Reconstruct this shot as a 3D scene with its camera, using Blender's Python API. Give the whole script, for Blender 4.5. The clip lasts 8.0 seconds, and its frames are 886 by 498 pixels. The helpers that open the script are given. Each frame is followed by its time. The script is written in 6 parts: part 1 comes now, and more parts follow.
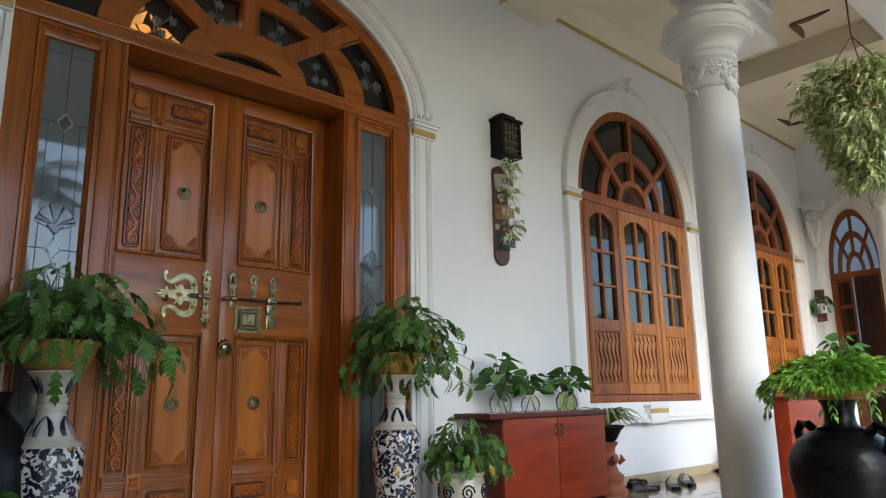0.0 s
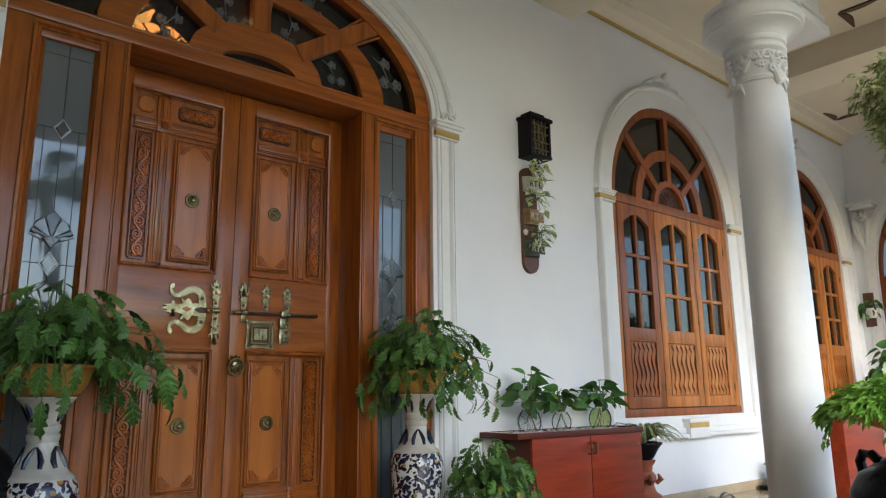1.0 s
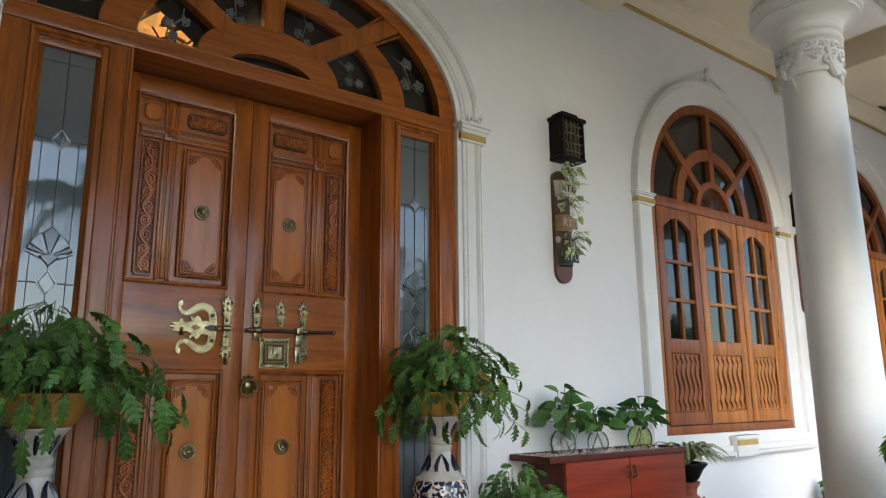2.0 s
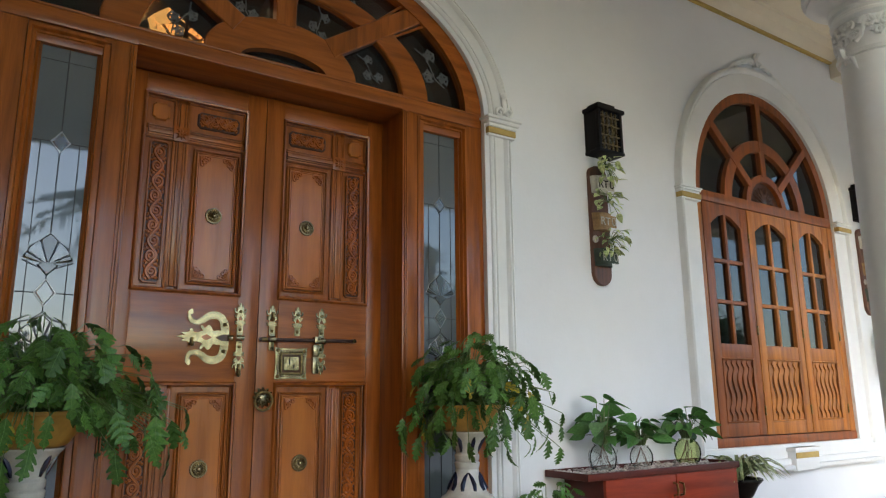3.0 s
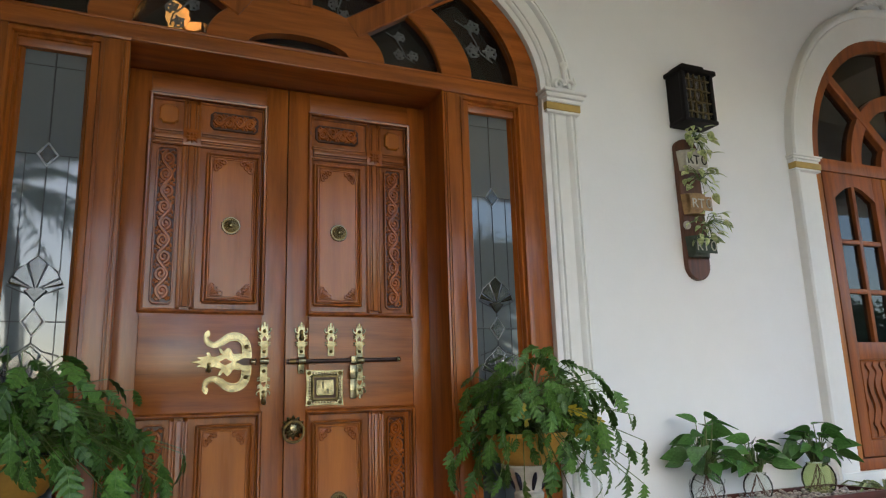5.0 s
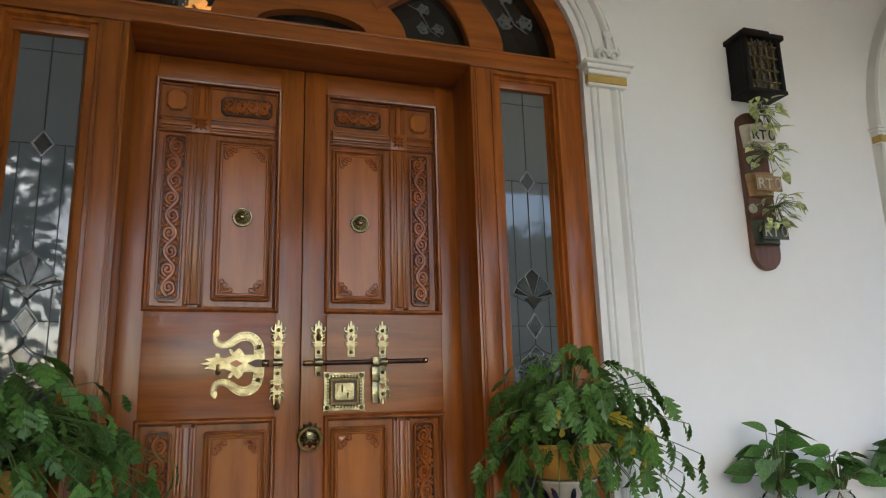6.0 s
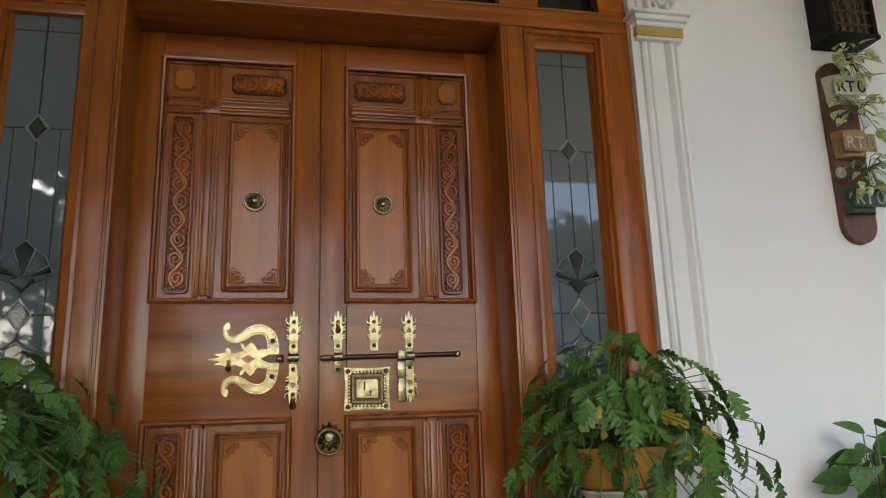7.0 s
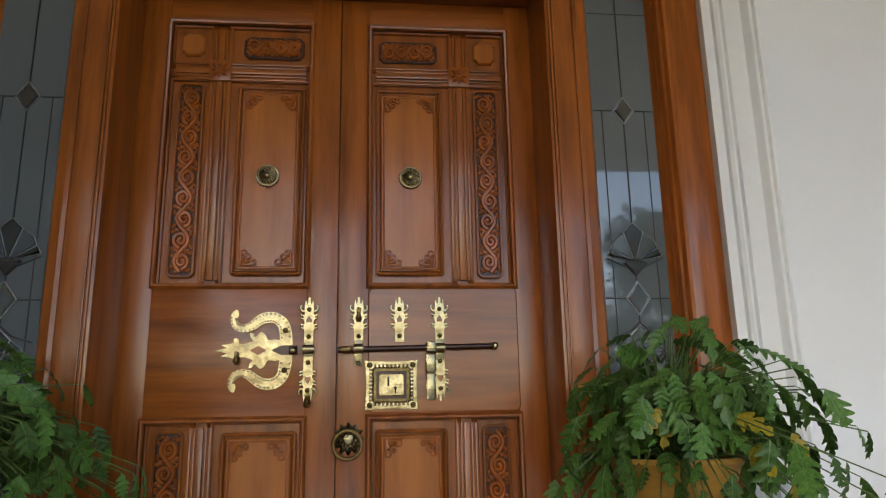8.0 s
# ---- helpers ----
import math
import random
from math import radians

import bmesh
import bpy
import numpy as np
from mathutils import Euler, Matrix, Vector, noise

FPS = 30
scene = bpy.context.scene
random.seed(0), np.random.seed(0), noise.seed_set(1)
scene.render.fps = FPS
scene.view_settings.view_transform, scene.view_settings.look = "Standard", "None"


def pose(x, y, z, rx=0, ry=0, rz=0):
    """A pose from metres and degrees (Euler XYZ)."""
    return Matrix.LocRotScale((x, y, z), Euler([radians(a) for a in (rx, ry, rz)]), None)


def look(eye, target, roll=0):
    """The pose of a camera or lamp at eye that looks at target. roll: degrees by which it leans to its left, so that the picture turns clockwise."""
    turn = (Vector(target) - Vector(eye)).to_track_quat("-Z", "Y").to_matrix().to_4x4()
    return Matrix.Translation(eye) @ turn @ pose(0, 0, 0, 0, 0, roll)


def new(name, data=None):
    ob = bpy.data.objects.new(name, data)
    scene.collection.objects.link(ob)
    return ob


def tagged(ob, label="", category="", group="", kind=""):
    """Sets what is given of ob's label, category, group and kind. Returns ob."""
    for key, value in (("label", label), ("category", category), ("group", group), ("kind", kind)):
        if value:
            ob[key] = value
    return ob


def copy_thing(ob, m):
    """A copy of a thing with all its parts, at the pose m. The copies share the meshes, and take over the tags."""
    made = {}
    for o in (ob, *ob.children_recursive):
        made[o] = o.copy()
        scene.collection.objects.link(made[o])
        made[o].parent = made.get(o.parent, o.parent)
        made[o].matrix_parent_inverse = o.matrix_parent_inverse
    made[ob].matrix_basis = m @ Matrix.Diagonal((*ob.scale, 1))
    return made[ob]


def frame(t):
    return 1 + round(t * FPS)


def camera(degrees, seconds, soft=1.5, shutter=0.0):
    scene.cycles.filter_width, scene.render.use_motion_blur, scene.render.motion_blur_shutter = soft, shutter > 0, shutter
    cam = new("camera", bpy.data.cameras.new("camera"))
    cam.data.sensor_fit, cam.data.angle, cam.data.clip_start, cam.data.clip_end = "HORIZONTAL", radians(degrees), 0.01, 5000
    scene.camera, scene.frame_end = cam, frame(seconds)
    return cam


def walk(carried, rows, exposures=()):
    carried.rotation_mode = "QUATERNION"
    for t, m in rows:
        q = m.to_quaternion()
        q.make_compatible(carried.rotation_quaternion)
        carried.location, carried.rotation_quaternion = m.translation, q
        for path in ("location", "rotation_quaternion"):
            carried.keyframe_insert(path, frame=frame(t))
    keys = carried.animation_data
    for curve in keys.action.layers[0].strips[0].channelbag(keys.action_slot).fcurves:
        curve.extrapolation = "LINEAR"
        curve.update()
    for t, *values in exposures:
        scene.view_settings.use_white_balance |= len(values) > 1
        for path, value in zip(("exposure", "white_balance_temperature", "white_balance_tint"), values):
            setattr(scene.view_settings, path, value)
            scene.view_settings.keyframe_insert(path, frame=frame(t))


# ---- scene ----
cam = camera(64.0, 8.0, soft=1.2)
PATH = [
    (0, (-1.551, -3.288, 0.642), (-0.219, -1.854, 1.054), -0.9),
    (0.5, (-1.467, -3.212, 0.703), (-0.162, -1.752, 1.11), -0.8),
    (1, (-1.374, -3.146, 0.751), (-0.105, -1.654, 1.156), -0.6),
    (1.5, (-1.285, -3.086, 0.807), (-0.055, -1.562, 1.211), -0.5),
    (3, (-0.994, -2.906, 0.893), (0.088, -1.276, 1.305), -0.5),
    (3.5, (-0.89, -2.849, 0.913), (0.133, -1.181, 1.326), -0.7),
    (4, (-0.761, -2.793, 0.929), (0.191, -1.085, 1.348), -1.2),
    (4.5, (-0.645, -2.731, 0.956), (0.234, -0.984, 1.376), -1.7),
    (6, (-0.305, -2.469, 0.984), (0.316, -0.617, 1.417), -1.6),
    (6.5, (-0.184, -2.369, 0.974), (0.338, -0.488, 1.41), -1.7),
    (7, (-0.058, -2.257, 0.967), (0.334, -0.348, 1.413), -1.8),
    (7.5, (0.034, -2.124, 0.945), (0.315, -0.199, 1.411), -2.2),
    (8, (0.094, -1.985, 0.961), (0.294, -0.048, 1.416), -1.1),
]
walk(cam, [(t, look(eye, target, roll)) for t, eye, target, roll in PATH], [(0.0, 2.06, 6180, 8), (4.0, 2.08, 6220, 9), (8.0, 2.04, 6550, 12)])
SKY, SUN = 0.14, 1.1

# ---------------------------------------------------------------- light
world = bpy.data.worlds.new("sky")
scene.world = world
world.use_nodes = True
wn = world.node_tree
sky = wn.nodes.new("ShaderNodeTexSky")
sky.sky_type = "NISHITA"
sky.sun_disc = False
sky.sun_elevation, sky.sun_rotation = radians(28), radians(213)
sky.air_density, sky.dust_density, sky.ozone_density = 1.0, 1.2, 1.0
wn.links.new(sky.outputs["Color"], wn.nodes["Background"].inputs["Color"])
wn.nodes["Background"].inputs["Strength"].default_value = SKY

sun = new("sun", bpy.data.lights.new("sun", "SUN"))
sun.data.energy, sun.data.angle, sun.data.color = SUN, radians(45), (1.0, 0.985, 0.96)
sun.matrix_world = look((-8.0, -12.2, 7.7), (0, 0, 0))


# ---------------------------------------------------------------- mesh helpers
class Builder:
    """Collects vertices and faces of one mesh, in world metres."""

    def __init__(self):
        self.v, self.f = [], []

    def add(self, verts, faces):
        n = len(self.v)
        self.v += [tuple(p) for p in verts]
        self.f += [tuple(i + n for i in face) for face in faces]
        return self

    def box(self, x0, x1, y0, y1, z0, z1, r=0.0):
        if r <= 0:
            v = [(x, y, z) for x in (x0, x1) for y in (y0, y1) for z in (z0, z1)]
            return self.add(v, [(0, 1, 3, 2), (4, 6, 7, 5), (0, 4, 5, 1), (2, 3, 7, 6), (0, 2, 6, 4), (1, 5, 7, 3)])
        bm = bmesh.new()
        bmesh.ops.create_cube(bm, size=1.0, matrix=Matrix.LocRotScale(((x0 + x1) / 2, (y0 + y1) / 2, (z0 + z1) / 2), None, (abs(x1 - x0), abs(y1 - y0), abs(z1 - z0))))
        bmesh.ops.bevel(bm, geom=bm.edges[:], offset=min(r, abs(x1 - x0) * .45, abs(y1 - y0) * .45, abs(z1 - z0) * .45), segments=2, affect="EDGES", profile=0.6)
        return self.bm(bm)

    def bm(self, bm):
        bm.verts.index_update()
        self.add([p.co[:] for p in bm.verts], [[p.index for p in face.verts] for face in bm.faces])
        bm.free()
        return self

    def prism(self, pts, y0, y1, r=0.0, top=1.0):
        """A polygon in x, z pushed from y0 (back) to y1 (front); r: chamfer of the front edge."""
        n = len(pts)
        rings = [(y0, pts)]
        if r > 0:
            c = np.mean(pts, axis=0)
            ins = []
            for i, p in enumerate(pts):
                a, b = np.array(pts[i - 1]), np.array(pts[(i + 1) % n])
                d = b - a
                m = np.array([-d[1], d[0]])
                m = m / (np.hypot(*m) + 1e-9)
                if m @ (c - np.array(p)) < 0 and top > 0:
                    m = -m
                ins.append(tuple(np.array(p) + m * r))
            rings += [(y1 + (r if y1 < y0 else -r), pts), (y1, ins)]
        else:
            rings += [(y1, pts)]
        v = [(x, y, z) for y, ring in rings for x, z in ring]
        f = [tuple(range(n)), tuple(range(len(v) - 1, len(v) - n - 1, -1))]
        for k in range(len(rings) - 1):
            f += [(k * n + i, k * n + (i + 1) % n, (k + 1) * n + (i + 1) % n, (k + 1) * n + i) for i in range(n)]
        return self.add(v, f)

    def lathe(self, c, prof, n=32, bump=None):
        """A profile of (radius, z) turned round the upright through c."""
        v, f = [], []
        for r, z in prof:
            for i in range(n):
                a = 2 * math.pi * i / n
                k = bump(a, z) if bump else 1
                v.append((c[0] + r * k * math.cos(a), c[1] + r * k * math.sin(a), c[2] + z))
        for k in range(len(prof) - 1):
            f += [(k * n + i, k * n + (i + 1) % n, (k + 1) * n + (i + 1) % n, (k + 1) * n + i) for i in range(n)]
        f += [tuple(range(n - 1, -1, -1)), tuple(range((len(prof) - 1) * n, len(prof) * n))]
        return self.add(v, f)

    def disc(self, c, prof, n=24, bump=None):
        """A profile of (radius, height) turned round the way out of the door (-y)."""
        b = Builder().lathe((0, 0, 0), prof, n, bump)
        return self.add([(c[0] + x, c[1] - z, c[2] + y) for x, y, z in b.v], b.f)

    def tube(self, pts, r, n=6, closed=False, flat=1.0):
        """A round bar along points; r: one radius or one for each point; flat squeezes it in y."""
        pts = [Vector(p) for p in pts]
        rs = r if isinstance(r, (list, tuple)) else [r] * len(pts)
        v, f, m = [], [], len(pts)
        up = Vector((0, 1, 0))
        for i, p in enumerate(pts):
            a = pts[i - 1] if (i or closed) else p
            b = pts[(i + 1) % m] if (i < m - 1 or closed) else p
            d = (b - a).normalized() if (b - a).length > 1e-9 else Vector((0, 0, 1))
            s = d.cross(up)
            s = s.normalized() if s.length > 1e-3 else Vector((1, 0, 0))
            u = s.cross(d).normalized()
            for k in range(n):
                t = 2 * math.pi * k / n
                v.append(p + s * rs[i] * math.cos(t) + u * rs[i] * flat * math.sin(t))
        for i in range(m if closed else m - 1):
            j = (i + 1) % m
            f += [(i * n + k, i * n + (k + 1) % n, j * n + (k + 1) % n, j * n + k) for k in range(n)]
        if not closed:
            f += [tuple(range(n - 1, -1, -1)), tuple(range((m - 1) * n, m * n))]
        return self.add(v, f)

    def moulding(self, path, prof, closed=False):
        """A moulding on an x, z path: prof is (inward offset, y) across the moulding."""
        n, m = len(path), len(prof)
        v, f = [], []
        for i in range(n):
            p = np.array(path[i], float)
            a = np.array(path[i - 1], float) if (i or closed) else None
            b = np.array(path[(i + 1) % n], float) if (i < n - 1 or closed) else None
            ns = []
            for s, e in ((a, p), (p, b)):
                if s is not None and e is not None:
                    d = e - s
                    ns.append(np.array([d[1], -d[0]]) / (np.hypot(*d) + 1e-12))
            k = sum(ns)
            k = k / (np.hypot(*k) + 1e-12)
            k = k / max(0.35, float(k @ ns[0]))
            for o, y in prof:
                q = p + k * o
                v.append((q[0], y, q[1]))
        for i in range(n if closed else n - 1):
            j = (i + 1) % n
            f += [(i * m + t, i * m + t + 1, j * m + t + 1, j * m + t) for t in range(m - 1)]
        if not closed:
            f += [tuple(range(m)), tuple(range((n - 1) * m, n * m))]
        return self.add(v, f)


ORIGIN = {}


def thing(name, at, label, category, group="", kind=""):
    ob = new(name)
    ob.location = at
    ob.empty_display_size = 0.05
    ORIGIN[ob.name] = Vector(at)
    return tagged(ob, label, category, group, kind)


def mesh_of(name, b, mat, origin=(0, 0, 0), smooth=35, weld=False):
    me = bpy.data.meshes.new(name)
    o = Vector(origin)
    me.from_pydata([Vector(p) - o for p in b.v], [], b.f)
    bm = bmesh.new()
    bm.from_mesh(me)
    if weld:
        bmesh.ops.remove_doubles(bm, verts=bm.verts, dist=1e-5)
    bmesh.ops.recalc_face_normals(bm, faces=bm.faces)
    bm.to_mesh(me)
    bm.free()
    me.materials.append(mat)
    if smooth:
        me.polygons.foreach_set("use_smooth", [True] * len(me.polygons))
        me.set_sharp_from_angle(angle=radians(smooth))
    return me


def part(name, b, mat, parent=None, label="", smooth=35):
    """One mesh object under a thing or a part."""
    o = ORIGIN[parent.name] if parent else Vector((0, 0, 0))
    ob = new(name, mesh_of(name, b, mat, o, smooth, name.startswith("wall")))
    ORIGIN[ob.name] = o
    if parent:
        ob.parent = parent
    return tagged(ob, label)


def setting(name, b, mat, label, smooth=35):
    return tagged(part(name, b, mat, None, "", smooth), label, name.split("_")[0], "", "structure")


# ---------------------------------------------------------------- materials
def material(name, base, rough=0.5, metal=0.0, vary=0.15, scale=6.0, stretch=(1, 1, 1), dark=None, bump=0.0, bump_scale=60.0,
             coat=0.0, spec=0.5, fine=True, random_tint=0.0, trans=0.0, sub=0.0, island=False):
    m = bpy.data.materials.new(name)
    m.use_nodes = True
    nt = m.node_tree
    n, l = nt.nodes, nt.links
    p = n["Principled BSDF"]
    p.inputs["Roughness"].default_value, p.inputs["Metallic"].default_value = rough, metal
    p.inputs["Coat Weight"].default_value, p.inputs["Coat Roughness"].default_value = coat, 0.17
    p.inputs["Specular IOR Level"].default_value = spec
    p.inputs["Transmission Weight"].default_value = trans
    tc = n.new("ShaderNodeTexCoord")
    mp = n.new("ShaderNodeMapping")
    mp.inputs["Scale"].default_value = stretch
    l.new(tc.outputs["Object"], mp.inputs["Vector"])
    big = n.new("ShaderNodeTexNoise")
    big.inputs["Scale"].default_value, big.inputs["Detail"].default_value, big.inputs["Roughness"].default_value = scale, 5, 0.6
    l.new(mp.outputs["Vector"], big.inputs["Vector"])
    mix = n.new("ShaderNodeMix")
    mix.data_type = "RGBA"
    d = dark or tuple(c * (1 - 2.2 * vary) for c in base)
    mix.inputs["A"].default_value, mix.inputs["B"].default_value = (*d, 1), (*base, 1)
    ramp = n.new("ShaderNodeMapRange")
    ramp.inputs["From Min"].default_value, ramp.inputs["From Max"].default_value = 0.32, 0.62
    l.new(big.outputs["Fac"], ramp.inputs["Value"])
    l.new(ramp.outputs["Result"], mix.inputs["Factor"])
    out = mix.outputs["Result"]
    if fine:
        small = n.new("ShaderNodeTexNoise")
        small.inputs["Scale"].default_value, small.inputs["Detail"].default_value = scale * 9, 3
        l.new(mp.outputs["Vector"], small.inputs["Vector"])
        hsv = n.new("ShaderNodeHueSaturation")
        mr = n.new("ShaderNodeMapRange")
        mr.inputs["To Min"].default_value, mr.inputs["To Max"].default_value = 1 - vary, 1 + vary
        l.new(small.outputs["Fac"], mr.inputs["Value"])
        l.new(mr.outputs["Result"], hsv.inputs["Value"])
        l.new(out, hsv.inputs["Color"])
        out = hsv.outputs["Color"]
        rr = n.new("ShaderNodeMapRange")
        rr.inputs["To Min"].default_value, rr.inputs["To Max"].default_value = max(0.02, rough * 0.8), min(1, rough * 1.25)
        l.new(big.outputs["Fac"], rr.inputs["Value"])
        l.new(rr.outputs["Result"], p.inputs["Roughness"])
    if random_tint:
        info = n.new("ShaderNodeNewGeometry" if island else "ShaderNodeObjectInfo")
        h2 = n.new("ShaderNodeHueSaturation")
        m2 = n.new("ShaderNodeMapRange")
        m2.inputs["To Min"].default_value, m2.inputs["To Max"].default_value = 1 - random_tint, 1 + random_tint
        l.new(info.outputs["Random Per Island" if island else "Random"], m2.inputs["Value"])
        l.new(m2.outputs["Result"], h2.inputs["Value"])
        l.new(out, h2.inputs["Color"])
        out = h2.outputs["Color"]
    l.new(out, p.inputs["Base Color"])
    if sub:
        tr = n.new("ShaderNodeBsdfTranslucent")
        l.new(out, tr.inputs["Color"])
        ms = n.new("ShaderNodeMixShader")
        ms.inputs["Fac"].default_value = sub
        l.new(p.outputs["BSDF"], ms.inputs[1])
        l.new(tr.outputs["BSDF"], ms.inputs[2])
        l.new(ms.outputs["Shader"], n["Material Output"].inputs["Surface"])
    if bump:
        bt = n.new("ShaderNodeTexNoise")
        bt.inputs["Scale"].default_value, bt.inputs["Detail"].default_value = bump_scale, 4
        l.new(mp.outputs["Vector"], bt.inputs["Vector"])
        bp = n.new("ShaderNodeBump")
        bp.inputs["Strength"].default_value, bp.inputs["Distance"].default_value = bump, 0.01
        l.new(bt.outputs["Fac"], bp.inputs["Height"])
        l.new(bp.outputs["Normal"], p.inputs["Normal"])
    return m


WV, WH = (9, 9, 0.7), (0.7, 9, 9)
TEAK, TEAK_D = (0.36, 0.103, 0.015), (0.185, 0.048, 0.008)
wood_up = material("teak_upright", TEAK, 0.3, vary=0.16, scale=2.6, stretch=WV, dark=TEAK_D, bump=0.03, coat=0.62, spec=0.12)
wood_lying = material("teak_lying", TEAK, 0.3, vary=0.16, scale=2.6, stretch=WH, dark=TEAK_D, bump=0.03, coat=0.62, spec=0.12)
wood_panel = material("teak_panel", (0.46, 0.142, 0.017), 0.28, vary=0.12, scale=2.2, stretch=WV, dark=(0.33, 0.094, 0.012), bump=0.02, coat=0.62, spec=0.12)
# Dark teak; behind the vines its tone paints in the crevice shade.
wood_dark_shaded = material("dark_shaded_teak", (0.075, 0.020, 0.005), 0.45, vary=0.2, scale=8, dark=(0.035, 0.010, 0.003), bump=0.08, coat=0.3, spec=0.3)
# Paler teak puts the lit look of raised carving into colour.
wood_relief = material("teak_relief", (0.42, 0.112, 0.013), 0.3, vary=0.16, scale=9, dark=(0.22, 0.054, 0.007), bump=0.05, coat=0.62, spec=0.12)
wood_pale = material("pale_teak", (0.47, 0.165, 0.028), 0.4, vary=0.16, scale=3, stretch=WV, dark=(0.24, 0.075, 0.014), bump=0.05, coat=0.15, spec=0.3)
wood_red = material("red_teak", (0.28, 0.075, 0.014), 0.4, vary=0.16, scale=3, stretch=WV, dark=(0.16, 0.042, 0.01), bump=0.05, coat=0.15, spec=0.3)
dark_wood = material("dark_wood", (0.008, 0.006, 0.006), 0.5, vary=0.2, scale=5, stretch=WV, bump=0.05, spec=0.15)
plank_wood = material("plank_wood", (0.13, 0.045, 0.02), 0.45, vary=0.2, scale=4, stretch=WV, bump=0.06)
white_wall = material("white_wall_paint", (0.79, 0.80, 0.82), 0.7, vary=0.02, scale=1.1, bump=0.05, bump_scale=45, spec=0.3)
white_trim = material("white_trim_paint", (0.78, 0.78, 0.77), 0.5, vary=0.03, scale=3, bump=0.03)
cream = material("cream_ceiling_paint", (0.78, 0.71, 0.57), 0.7, vary=0.03, scale=1.4, bump=0.04, spec=0.3)
gold_paint = material("gold_paint", (0.50, 0.34, 0.09), 0.5, vary=0.12, scale=14)
brown_paint = material("brown_ornament_paint", (0.12, 0.07, 0.035), 0.6, vary=0.25, scale=20)
brass = material("polished_brass", (0.36, 0.305, 0.175), 0.24, 1.0, vary=0.2, scale=30, dark=(0.13, 0.10, 0.05), bump=0.2, bump_scale=30)
brass_old = material("aged_brass", (0.27, 0.185, 0.07), 0.36, 1.0, vary=0.3, scale=70, bump=0.15, bump_scale=200)
iron = material("dark_iron_rod", (0.09, 0.055, 0.045), 0.35, 0.8, vary=0.2, scale=30)
black = material("black_hole", (0.01, 0.008, 0.006), 0.6)
# Paler than the lead: highlights of the bevel edges put into the metal's colour.
pale_metal = material("pale_metal_came", (0.34, 0.34, 0.34), 0.3, 0.9, vary=0.15, scale=40)
lead = material("lead_came", (0.05, 0.05, 0.055), 0.4, 0.7, vary=0.1, scale=40)
marble = material("beige_floor_tile", (0.52, 0.41, 0.27), 0.12, vary=0.1, scale=2.2, dark=(0.33, 0.26, 0.17), coat=0.2)
skirt_stone = material("beige_skirting_stone", (0.48, 0.38, 0.25), 0.25, vary=0.1, scale=5)
red_lam = material("red_brown_laminate", (0.27, 0.036, 0.010), 0.4, vary=0.14, scale=2.6, stretch=WH, dark=(0.17, 0.021, 0.006), coat=0.0, spec=0.25)
red_dark = material("dark_maroon_laminate", (0.10, 0.018, 0.010), 0.42, vary=0.15, scale=4, spec=0.3)
black_pot = material("black_glazed_clay", (0.006, 0.006, 0.007), 0.28, vary=0.2, scale=12, spec=0.16, bump=0.15, bump_scale=40)
ochre = material("ochre_bowl", (0.42, 0.22, 0.035), 0.5, vary=0.16, scale=9, bump=0.08)
terracotta = material("terracotta", (0.33, 0.10, 0.055), 0.65, vary=0.18, scale=12, bump=0.1)
soil = material("dark_soil", (0.02, 0.014, 0.01), 0.9, vary=0.3, scale=30, bump=0.4)
leather = material("black_leather", (0.012, 0.011, 0.012), 0.4, vary=0.2, scale=40, bump=0.1)
pebble = material("pebble", (0.55, 0.46, 0.4), 0.4, vary=0.15, scale=60, random_tint=0.4, island=True)
leaf_mat = material("philodendron_leaf", (0.105, 0.215, 0.040), 0.38, vary=0.2, scale=14, dark=(0.045, 0.120, 0.022), random_tint=0.45, sub=0.2, spec=0.35)
leaf_yellow = material("yellowed_leaf", (0.42, 0.33, 0.02), 0.45, vary=0.2, scale=14, sub=0.2)
pothos = material("pothos_leaf", (0.085, 0.21, 0.05), 0.25, vary=0.2, scale=12, random_tint=0.35, sub=0.15)
variegated = material("variegated_leaf", (0.45, 0.5, 0.25), 0.4, vary=0.35, scale=60, dark=(0.12, 0.2, 0.06), random_tint=0.35, island=True, sub=0.2)
vine_leaf = material("vine_leaf", (0.66, 0.70, 0.36), 0.42, vary=0.3, scale=70, dark=(0.15, 0.25, 0.05), random_tint=0.4, island=True, sub=0.2)
fern_mat = material("bright_fern", (0.27, 0.50, 0.06), 0.45, vary=0.2, scale=30, dark=(0.13, 0.30, 0.03), random_tint=0.35, island=True, sub=0.25)
rib_mat = material("leaf_rib", (0.15, 0.28, 0.07), 0.45, vary=0.15, scale=20)
stem_mat = material("green_stem", (0.11, 0.17, 0.04), 0.45, vary=0.2, scale=30)
grass = material("garden_grass", (0.07, 0.13, 0.03), 0.9, vary=0.3, scale=0.8)
paving = material("driveway_paving", (0.42, 0.39, 0.35), 0.8, vary=0.15, scale=1.3, bump=0.1)
palm_mat = material("palm_leaf", (0.05, 0.1, 0.03), 0.5, vary=0.2, scale=5, random_tint=0.3, island=True)
bark = material("palm_bark", (0.16, 0.13, 0.1), 0.9, vary=0.25, scale=6, bump=0.4)
# Low albedo paints the unlit hall dark; also limits the left wall's bounce.
dim_wall = material("dim_wall", (0.18, 0.15, 0.12), 0.8, vary=0.1, scale=1.5)


